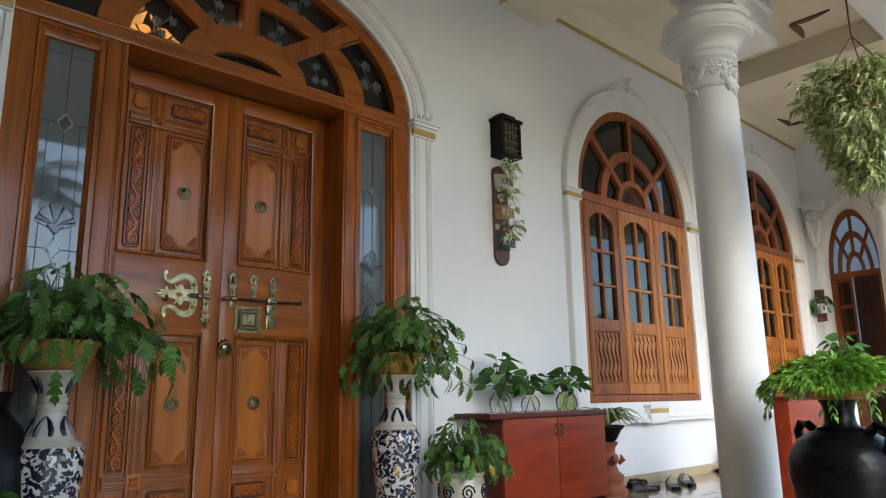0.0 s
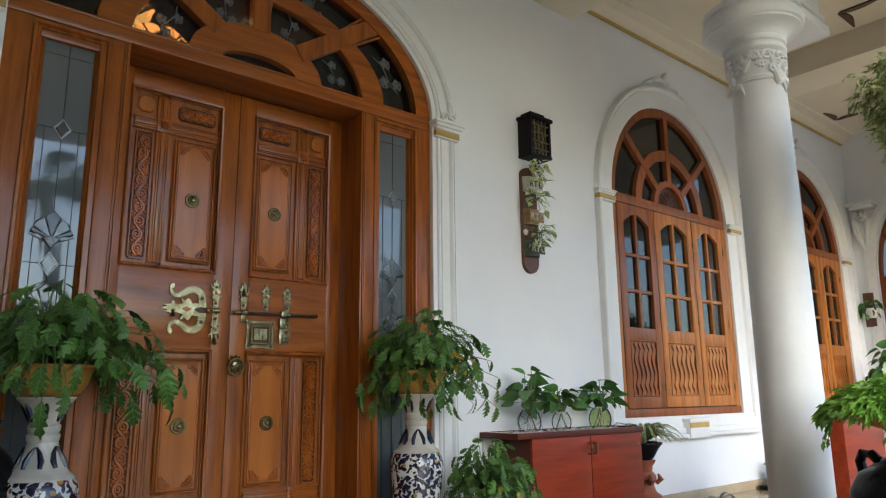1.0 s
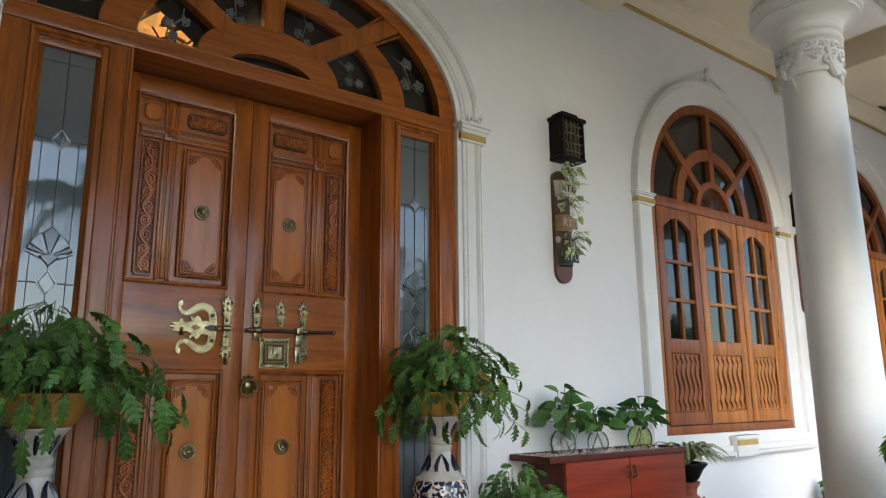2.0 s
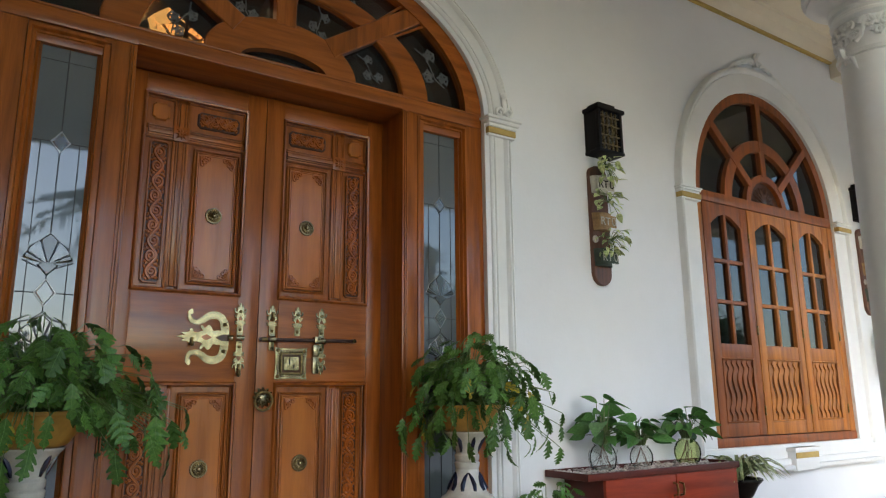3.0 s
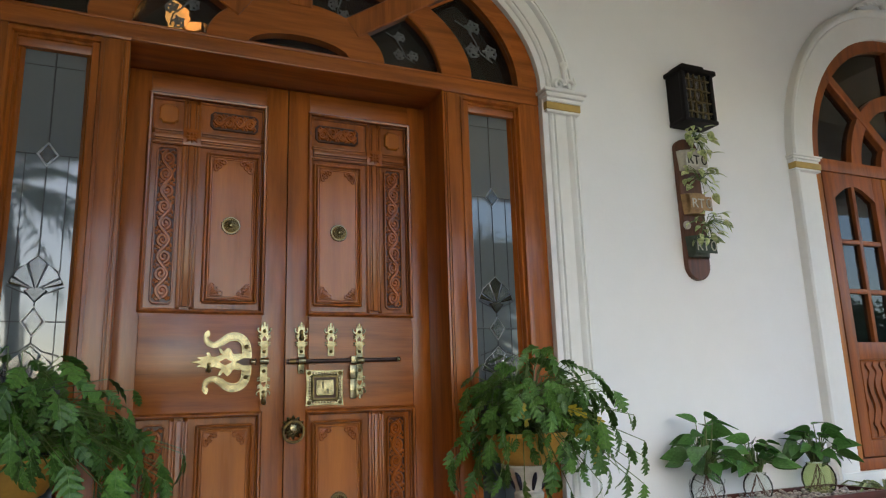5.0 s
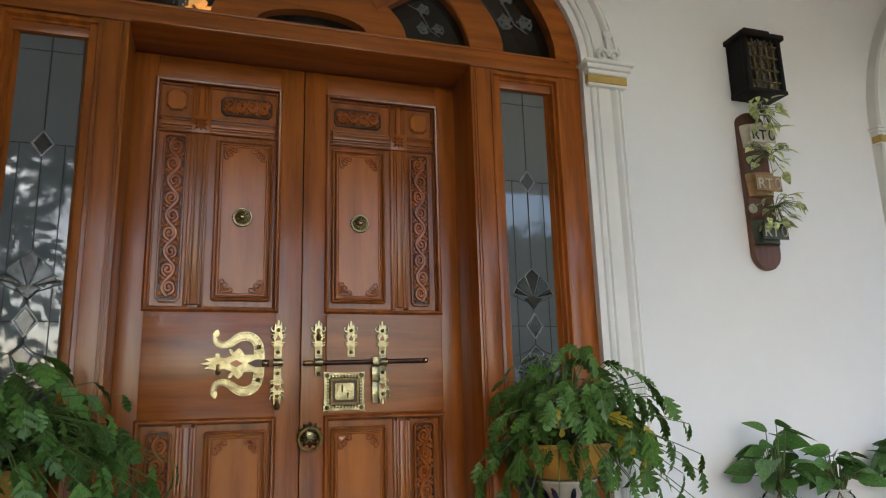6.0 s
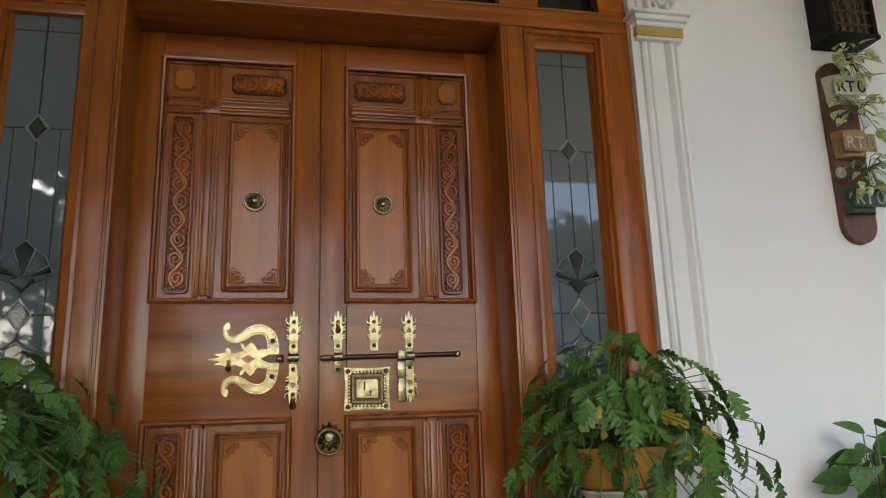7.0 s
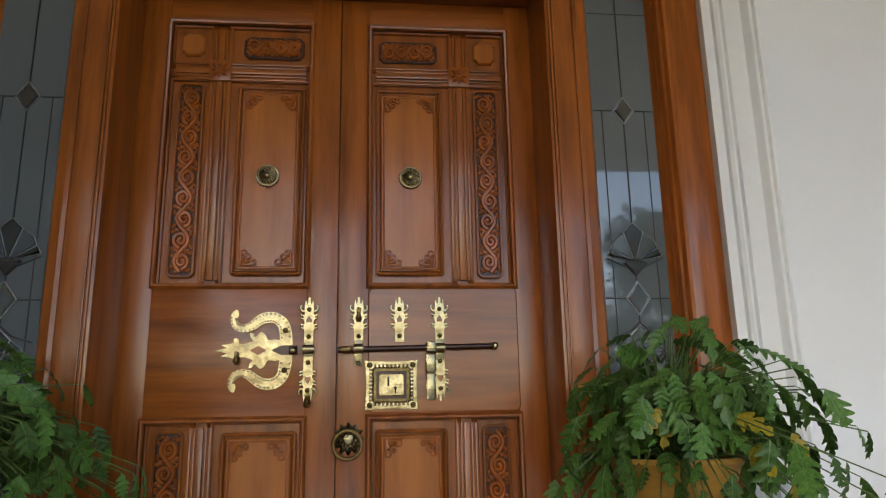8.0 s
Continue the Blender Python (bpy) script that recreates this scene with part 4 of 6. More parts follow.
def finial(x, z, s):
    """A plaster scroll standing on the cap."""
    b = Builder()
    y = FACE - .040
    for k in (1, -1):
        b.tube([(x + s * k * (.030 - .030 * (1 - t / 16) * math.cos(t * .55)), y, z + .036 + .034 * (1 - t / 16) * math.sin(t * .55)) for t in range(15)], .0085, 8)
    b.tube([(x - .044, y, z + .008), (x, y, z + .014), (x + .046, y, z + .008)], .011, 8)
    b.tube([(x, y, z + .05), (x, y, z + .10), (x - s * .006, y, z + .125)], [.012, .010, .008], 8)
    b.disc((x, y, z + .130), [(.020, 0), (.020, .008), (.008, .018)], 14)
    b.tube([(x + s * .03, y, z + .02), (x + s * .055, y, z + .05), (x + s * .05, y, z + .085)], [.010, .010, .003], 8)
    setting("trim_scroll", b, white_trim, "white plaster scroll ornament on the cap")


for s in (-1, 1):
    finial(s * 1.155, 2.279, s)


# ---------------------------------------------------------------- arched windows
def crest(x, z):
    """Weathered plaster foliage over a window arch."""
    rnd = random.Random(5)
    b = Builder()
    y = FACE - .012
    for k in (1, -1):
        for u0, w0, u1, w1 in ((0, .02, .10, .05), (.05, .03, .17, .01), (.10, .03, .25, -.03), (.18, .0, .34, -.09)):
            pts = [(x + k * (u0 + (u1 - u0) * t / 6), y, z + w0 + (w1 - w0) * t / 6 + .028 * math.sin(t / 6 * math.pi)) for t in range(7)]
            b.tube(pts, [.005, .012, .014, .013, .011, .008, .003], 6)
        for cu, cw in ((.06, .05), (.15, .025), (.25, -.03)):
            b.tube([(x + k * (cu + .022 * (1 - t / 13) * math.cos(t * .7)), y - .004, z + cw + .022 * (1 - t / 13) * math.sin(t * .7)) for t in range(12)], .006, 6)
    b.tube([(x, y, z + .02), (x - .012, y, z + .07), (x + .01, y - .01, z + .115), (x + .05, y - .02, z + .135)], [.022, .026, .020, .004], 8)
    return setting("trim_crest", b, white_trim, "weathered white plaster crest over the window arch")


def window(c, leaf_mats):
    a, rise, zs = .79, .83, 2.15
    y = FACE + .020
    w = thing("arched_window", (c, y, SILL), "brown teak arched window with fan panes and three glazed shutters", "window", "arched veranda windows")
    b = Builder()
    p, q = arch(c, a - .055, rise - .055, zs, 40), arch(c, a + .02, rise + .02, zs, 40)
    m, n = 41, 40
    v = [(x, yy, z) for yy in (y - .012, y + .07) for row in (p, q) for x, z in row]
    f = []
    for i in range(n):
        f += [(i, i + 1, m + i + 1, m + i), (2 * m + i, 3 * m + i, 3 * m + i + 1, 2 * m + i + 1), (i, 2 * m + i, 2 * m + i + 1, i + 1), (m + i, m + i + 1, 3 * m + i + 1, 3 * m + i)]
    part("arch_frame", b.add(v, f), wood_red, w)
    for s in (-1, 1):
        part("frame_post", Builder().box(*sorted((c + s * (a - .055), c + s * (a + .02))), y - .012, y + .07, SILL, zs + .004, .005), wood_pale, w)
    part("frame_sill", Builder().box(c - a - .015, c + a + .015, y - .018, y + .07, SILL, SILL + .055, .005), wood_red, w)
    part("transom", Builder().box(c - a, c + a, y - .020, y + .07, zs - .035, zs + .035, .006), wood_red, w)
    # fan of panes
    for k0, k1 in ((.24, .30), (.50, .60)):
        b = Builder()
        p, q = arch(c, a * k0, rise * k0, zs, 30), arch(c, a * k1, rise * k1, zs, 30)
        v = [(x, yy, z) for yy in (y - .010, y + .05) for row in (p, q) for x, z in row]
        f = []
        for i in range(30):
            f += [(i, i + 1, 32 + i, 31 + i), (62 + i, 93 + i, 94 + i, 63 + i), (i, 62 + i, 63 + i, i + 1), (31 + i, 32 + i, 94 + i, 93 + i)]
        part("fan_band", b.add(v, f), wood_red, w)
    for t in (42, 90, 138):
        ca, sa = math.cos(radians(t)), math.sin(radians(t))
        p0, p1 = np.array((c + a * .28 * ca, zs + rise * .28 * sa)), np.array((c + a * .96 * ca, zs + rise * .96 * sa))
        d = (p1 - p0) / np.hypot(*(p1 - p0))
        k = np.array((-d[1], d[0])) * .028
        part("fan_spoke", Builder().prism([tuple(p0 + k), tuple(p0 - k), tuple(p1 - k), tuple(p1 + k)], y + .05, y - .014, .004), wood_red, w)
    for k0, k1 in ((.29, .51), (.59, .95)):
        for t0, t1 in ((0, 42), (42, 90), (90, 138), (138, 180)):
            pts = arch(c, a * k1, rise * k1, zs, 8, t0, t1) + arch(c, a * k0, rise * k0, zs, 8, t0, t1)[::-1]
            part("fan_pane", Builder().prism(pts, y + .026, y + .022), pane_dark, w, "dark etched glass fan pane", 0)
    b = Builder().prism(arch(c, a * .25, rise * .25, zs + .02, 16), y + .03, y + .02)
    lun = part("carved_lunette", b, wood_dark_shaded, w, "dark carved wooden lunette")
    b = Builder()
    for i in range(9):
        t = radians(12 + i * 19.5)
        r = .13
        b.tube([(c, y + .015, zs + .04), (c + r * .5 * math.cos(t + .15), y + .006, zs + .04 + r * .55 * math.sin(t + .15)), (c + r * math.cos(t), y + .015, zs + .035 + r * math.sin(t))], [.004, .010, .003], 6)
        b.disc((c + r * .72 * math.cos(t), y + .014, zs + .035 + r * .74 * math.sin(t)), [(.014, 0), (.012, .006), (.003, .012)], 10)
    part("leaf_carving", b, wood_dark_shaded, lun)
    # three leaves
    edges = [c - a + .055, c - .262, c + .262, c + a - .055]
    for i, mat in enumerate(leaf_mats):
        x0, x1 = edges[i] + .004, edges[i + 1] - .004
        z0, z1, zm = SILL + .060, zs - .038, 1.125
        yy = y - .014
        leaf = part("leaf", Builder().box(x0, x0 + .075, yy, y + .03, z0, z1, .004).box(x1 - .075, x1, yy, y + .03, z0, z1, .004), wood_pale if i else wood_red, w)
        b = Builder().box(x0 + .07, x1 - .07, yy + .002, y + .03, zm - .012, zm + .085, .004)
        part("middle_rail", b, mat, leaf)
        b = Builder().box(x0 + .07, x1 - .07, yy + .002, y + .03, z0, z0 + .09, .004)
        part("bottom_rail", b, mat, leaf)
        gx0, gx1, gz0, gz1 = x0 + .075, x1 - .075, zm + .085, z1 - .14
        # head rail with a low arch
        n = 14
        pts = [(gx0 - .003, z1 - .0), (gx0 - .003, gz1)] + [(gx0 + (gx1 - gx0) * k / n, gz1 + .075 * math.sin(math.pi * k / n)) for k in range(n + 1)] + [(gx1 + .003, gz1), (gx1 + .003, z1)]
        part("head_rail", Builder().prism(pts, y + .03, yy + .002), mat, leaf)
        mx = (gx0 + gx1) / 2
        part("mullion", Builder().box(mx - .013, mx + .013, yy + .006, y + .026, gz0, gz1 + .078, .004), mat, leaf)
        h = (gz1 + .03 - gz0) / 3
        for k in (1, 2):
            part("glazing_bar", Builder().box(gx0, gx1, yy + .007, y + .025, gz0 + k * h - .012, gz0 + k * h + .012, .004), mat, leaf)
        for k in range(3):
            for u0, u1 in ((gx0 - .004, mx - .012), (mx + .012, gx1 + .004)):
                b = Builder().box(u0, u1, y + .012, y + .016, gz0 + k * h - .004, gz0 + (k + 1) * h + (.045 if k == 2 else 0))
                part("pane", b, pane_dark, leaf, "dark reflecting glass pane", 0)
        # pierced lattice of S slats
        lz0, lz1 = z0 + .085, zm - .010
        lat = part("lattice_panel", Builder().box(x0 + .07, x1 - .07, y + .012, y + .02, lz0 - .005, lz1 + .005), mat, leaf)
        b = Builder().moulding(rect(gx0, gx1, lz0, lz1)[::-1], [(.004, yy + .002), (-.004, yy - .004), (-.010, yy + .006), (-.012, y + .014)], True)
        part("lattice_bead", b, mat, lat)
        nb = 6
        for k in range(nb):
            bx = gx0 + (gx1 - gx0) * (k + .5) / nb
            wv = (gx1 - gx0) / nb * .44
            pts_l, pts_r = [], []
            for t in range(25):
                zz = lz0 + .004 + (lz1 - lz0 - .008) * t / 24
                s = t / 24
                if s < .24:
                    off = .010 * math.sin(s / .24 * 2 * math.pi)
                    nar = .55 + .45 * abs(math.cos(s / .24 * math.pi))
                elif s > .80:
                    off = .010 * math.sin((s - .8) / .2 * 2 * math.pi)
                    nar = .55 + .45 * abs(math.cos((s - .8) / .2 * math.pi))
                else:
                    off = .013 * math.sin((s - .24) / .56 * 2 * math.pi)
                    nar = .62 + .38 * abs(math.cos((s - .24) / .56 * math.pi)) ** 4
                pts_l.append((bx + off - wv * nar, zz))
                pts_r.append((bx + off + wv * nar, zz))
            bb = Builder()
            for t in range(24):
                bb.add([(pts_l[t][0], yy + .010, pts_l[t][1]), (pts_r[t][0], yy + .010, pts_r[t][1]), (pts_r[t + 1][0], yy + .010, pts_r[t + 1][1]), (pts_l[t + 1][0], yy + .010, pts_l[t + 1][1]),
                        (pts_l[t][0], y + .014, pts_l[t][1]), (pts_r[t][0], y + .014, pts_r[t][1]), (pts_r[t + 1][0], y + .014, pts_r[t + 1][1]), (pts_l[t + 1][0], y + .014, pts_l[t + 1][1])],
                       [(0, 1, 2, 3), (0, 3, 7, 4), (1, 5, 6, 2)])
            part("lattice_slat", bb, mat, lat, smooth=0)
        # Dark sheet between slats and panel paints the shade of the gaps.
        part("slat_gap_dark", Builder().box(x0 + .072, x1 - .072, y + .006, y + .011, lz0, lz1), wood_dark_shaded, lat)
        for zz in (z0 + .15, zm + .18, z1 - .2):
            b = Builder().tube([(x1 - .002, yy - .004, zz - .03), (x1 - .002, yy - .004, zz + .03)], .006, 8)
            part("hinge", b, brass_old, leaf, "small dark hinge")
    trim_round(c, .806, .846, 2.15, SILL - .03, "white plaster moulding round the arched window", PLAIN_TRIM)
    for s in (-1, 1):
        spring_cap(*sorted((c + s * .806, c + s * .986)), 2.14, .68)
    b = Builder()
    b.box(c - .985, c + .985, FACE - .030, FACE - .001, SILL - .11, SILL + .0, .004)
    b.box(c - 1.00, c + 1.00, FACE - .050, FACE - .002, SILL - .125, SILL - .085, .008)
    b.box(c - 1.02, c + 1.02, FACE - .075, FACE - .002, SILL - .150, SILL - .125, .006)
    b.box(c - .81, c + .81, FACE - .02, FACE + .10, SILL - .02, SILL - .001, .002)
    setting("window_sill", b, white_trim, "white moulded plaster sill under the window")
    b = Builder().box(c - .13, c + .13, FACE - .085, FACE - .001, SILL - .16, SILL - .02, .008)
    b.box(c - .15, c + .15, FACE - .075, FACE - .001, SILL - .165, SILL - .135, .008)
    b.box(c - .145, c + .145, FACE - .095, FACE - .001, SILL - .045, SILL - .02, .005)
    setting("trim_keystone", b, white_trim, "white plaster block in the middle of the sill")
    b = Builder().box(c - .128, c + .128, FACE - .0885, FACE - .08, SILL - .085, SILL - .05, .003)
    setting("trim_band", b, gold_paint, "gold painted band on the sill block")
    crest(c, 2.15 + .85 + .185)


window(WIN[0], (wood_red, wood_pale, wood_pale))
window(WIN2[0], (wood_pale, wood_pale, wood_pale))

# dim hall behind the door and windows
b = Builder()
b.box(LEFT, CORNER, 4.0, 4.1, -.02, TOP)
setting("wall_back", b, dim_wall, "plain wall at the back of the dim hall")
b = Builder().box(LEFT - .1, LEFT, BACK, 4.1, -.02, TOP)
setting("wall_hall_left", b, dim_wall, "plain side wall of the dim hall")
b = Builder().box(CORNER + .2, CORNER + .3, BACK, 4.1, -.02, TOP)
setting("wall_hall_right", b, dim_wall, "plain side wall of the dim hall")
b = Builder().box(LEFT, CORNER, BACK, 4.1, -.1, -.013)
setting("floor_hall", b, marble, "tiled floor of the dim hall")

chand = thing("chandelier", (-.30, .32, 2.62), "lit amber crystal chandelier hanging in the hall", "chandelier")
rnd = random.Random(2)
part("stem", Builder().tube([(-.30, .32, TOP), (-.30, .32, 2.60)], .008, 8), brass_old, chand)
for i in range(7):
    a = i * 2 * math.pi / 7
    ex, ey = -.30 + .13 * math.cos(a), .32 + .13 * math.sin(a)
    part("arm", Builder().tube([(-.30, .32, 2.60), (-.30 + .08 * math.cos(a), .32 + .08 * math.sin(a), 2.54), (ex, ey, 2.58)], .006, 6), brass_old, chand)
    part("lit_shade", Builder().lathe((ex, ey, 2.58), [(.012, 0), (.034, .02), (.040, .055), (.052, .085), (.048, .088), (.02, .04)], 14, lambda a2, z: 1 + .08 * math.cos(9 * a2)), lamp_glow, chand, "glowing amber glass shade")
b = Builder()
for i in range(60):
    a, r, z = rnd.uniform(0, 6.28), rnd.uniform(.02, .14), rnd.uniform(2.44, 2.58)
    b.lathe((-.30 + r * math.cos(a), .32 + r * math.sin(a), z), [(.001, 0), (.008, .012), (.001, .03)], 5)
part("crystal_drops", b, jar_glass, chand)
bulb = new("chandelier_bulb", bpy.data.lights.new("chandelier_bulb", "POINT"))
bulb.data.energy, bulb.data.color, bulb.data.shadow_soft_size = 0.8, (1, .62, .28), .1
bulb.location = (-.30, .32, 2.74)


# ---------------------------------------------------------------- columns
def column(x, y, scale=1.0):
    col = thing("column", (x, y, 0), "white plaster column with a carved scroll band below its capital", "column", "veranda columns")
    Z = 2.315
    part("base", Builder().lathe((x, y, -.012), [(.19, 0), (.19, .05), (.18, .06), (.185, .08), (.165, .10), (.15, .115), (.140, .13)], 40), white_trim, col)
    part("shaft", Builder().lathe((x, y, 0), [(.141, .11), (.141, .6), (.138, 1.2), (.134, 1.8), (.130, Z)], 48), white_trim, col)
    cap = [(.131, Z - .034), (.142, Z - .030), (.145, Z - .014), (.140, Z - .006), (.135, Z + .002), (.135, Z + .124), (.142, Z + .130), (.152, Z + .140), (.152, Z + .152), (.143, Z + .160), (.143, Z + .174),
           (.154, Z + .182), (.155, Z + .200), (.150, Z + .210), (.156, Z + .226), (.170, Z + .244), (.198, Z + .258), (.232, Z + .264), (.232, Z + .274), (.244, Z + .280), (.250, Z + .300), (.248, Z + .322), (.236, Z + .340),
           (.222, Z + .344), (.222, Z + .356), (.238, Z + .362), (.238, 2.705)]
    capital = part("capital", Builder().lathe((x, y, 0), cap, 56), white_trim, col)
    b = Builder()
    for i in range(8):
        a0 = i * math.pi / 4 + .2
        k = 1 if i % 2 else -1

        def at(u, w, d=.004):
            a = a0 + u / .138
            return (x + (.135 + d) * math.cos(a), y + (.135 + d) * math.sin(a), Z + .070 + w * .82)
        b.tube([at(k * (-.055 + .11 * t / 12), .055 * math.sin(t / 12 * 2 * math.pi)) for t in range(13)], .0105, 8)
        for cu, cw in ((-.024, .026), (.026, -.028)):
            b.tube([at(k * (cu + .031 * (1 - t / 18) * math.cos(t * .6)), cw + .036 * (1 - t / 18) * math.sin(t * .6), .006) for t in range(17)], [.010 - .0003 * t for t in range(17)], 8)
        for cu, cw in ((-.048, -.030), (.048, .034)):
            b.tube([at(k * (cu + .016 * math.cos(t * .7)), cw + .020 * math.sin(t * .7), .004) for t in range(7)], .0085, 8)
    part("scroll_band", b, white_trim, capital, "carved plaster scrollwork")
    b = Builder()
    for i in range(4):
        a0 = radians(-20 + 90 * i)

        def at(u, w, d=.006):
            a = a0 + u / .138
            return (x + (.135 + d) * math.cos(a), y + (.135 + d) * math.sin(a), Z - .03 + w)
        b.tube([at(-.05 + .09 * t / 10, .06 - .12 * t / 10 + .02 * math.sin(t)) for t in range(11)], [.006, .012, .016, .018, .018, .018, .016, .014, .012, .008, .003], 8)
        b.tube([at(-.035 + .024 * (1 - t / 14) * math.cos(t * .7), .045 + .026 * (1 - t / 14) * math.sin(t * .7), .012) for t in range(13)], .008, 7)
    part("hanging_leaf", b, white_trim, capital, "plaster leaf curling below the capital")
    return col


c1 = column(COLX, COLY)
copy_thing(c1, pose(6.85, -1.16, .25))


# ---------------------------------------------------------------- leaves and plants
def lobed_leaf(length, width, lobes, bend, seed):
    """A deeply cut leaf in the x, y plane with its stalk end at the origin; y is its length; fingers sweep forward."""
    n = 44
    rnd = random.Random(seed)
    rows = [[], [], []]
    for side in (0, 2):
        sg = side - 1
        size = [rnd.uniform(.78, 1.12) for _ in range(12)]
        ph = rnd.uniform(0, .35)
        for i in range(n + 1):
            t = i / n
            env = math.sin(math.pi * t ** .72) ** .62 if 0 < t < 1 else 0
            u = lobes * t + ph
            finger = max(0, math.sin(math.pi * (u % 1))) ** 1.15
            w = width * env * (.36 + .64 * finger * size[int(u)]) + (.004 if 0 < t < 1 else 0)
            if t > .86:
                w = min(w, width * .75 * (1 - t) / .14 + .002)
            y = .90 * t * length + .75 * w * (1 - .4 * t)
            wave = .10 * math.sin(2 * math.pi * u + sg)
            rows[side].append((sg * w, y, -bend * length * t * t + .16 * w + wave * w - 1.1 * w * w * (1 + bend)))
    rows[1] = [(.02 * math.sin(5 * i / n + seed), .90 * i / n * length, -bend * length * (i / n) ** 2) for i in range(n + 1)]
    rows[0][-1] = rows[2][-1] = rows[1][-1] = (0, length * .94, -bend * length)
    f = []
    for i in range(n):
        f += [(i, i + 1, n + 1 + i + 1, n + 1 + i), (n + 1 + i, n + 2 + i, 2 * n + 3 + i, 2 * n + 2 + i)]
    return Builder().add(rows[0] + rows[1] + rows[2], f)


def heart_leaf(length, width, bend):
    n = 10
    left, mid, right = [], [], []
    for i in range(n + 1):
        t = i / n
        w = width * (math.sin(math.pi * t ** .62) ** .9 if 0 < t < 1 else 0)
        y, z = t * length, -bend * length * t * t
        left.append((-w, y - .08 * length * (1 - t), z + .25 * w))
        right.append((w, y - .08 * length * (1 - t), z + .25 * w))
        mid.append((0, y, z))
    f = []
    for i in range(n):
        f += [(i, i + 1, n + 1 + i + 1, n + 1 + i), (n + 1 + i, n + 2 + i, 2 * n + 3 + i, 2 * n + 2 + i)]
    return Builder().add(left + mid + right, f)


def leaf_mesh(name, b, mat, rib=None):
    """A shared leaf; rib: the material of a raised midrib along its middle row."""
    n = len(b.v) // 3
    blade = len(b.f)
    if rib:
        mid = b.v[n:2 * n]
        w = [.011 * (1 - .8 * i / n) for i in range(n)]
        b.add([(x - k, y, z + .004) for (x, y, z), k in zip(mid, w)] + [(x, y, z + .012) for x, y, z in mid] + [(x + k, y, z + .004) for (x, y, z), k in zip(mid, w)],
              [(r * n + i, r * n + i + 1, (r + 1) * n + i + 1, (r + 1) * n + i) for r in (0, 1) for i in range(n - 1)])
    me = bpy.data.meshes.new(name)
    me.from_pydata(b.v, [], b.f)
    me.materials.append(mat)
    if rib:
        me.materials.append(rib)
        me.polygons.foreach_set("material_index", [0 if i < blade else 1 for i in range(len(b.f))])
    me.polygons.foreach_set("use_smooth", [True] * len(me.polygons))
    return me


LOBED = [leaf_mesh("lobed_leaf", lobed_leaf(1.0, w, l, bd, k), leaf_mat, rib_mat) for k, (w, l, bd) in enumerate(((.29, 4.4, .2), (.32, 4.0, .4), (.27, 5.0, .7), (.31, 4.5, .1), (.26, 4.2, .9), (.34, 3.8, .3)))]
LOBED_OLD = leaf_mesh("old_leaf", lobed_leaf(1.0, .27, 3.6, .4, 9), leaf_yellow)
HEARTS = [leaf_mesh("heart_leaf", heart_leaf(1.0, w, bd), pothos) for w, bd in ((.34, .2), (.38, .35), (.30, .1))]


def leaf_matrix(tip_from, out, droop, size, roll):
    """A leaf at a point, growing along out and hanging over by droop (0 to 1)."""
    y = Vector(out).normalized()
    y = (y * (1 - droop) + Vector((0, 0, -1)) * droop).normalized()
    side = y.cross(Vector((0, 0, 1)))
    side = side.normalized() if side.length > 1e-3 else Vector((1, 0, 0))
    z = side.cross(y)
    m = Matrix((side, y, z)).transposed().to_4x4()
    return Matrix.Translation(tip_from) @ m @ Matrix.Rotation(roll, 4, "Y") @ Matrix.Scale(size, 4)


def lay_leaf(name, me, m, owner):
    ob = new(name, me)
    ob.parent = owner
    ob.matrix_local = Matrix.Translation(-ORIGIN[owner.name]) @ m
    return ob


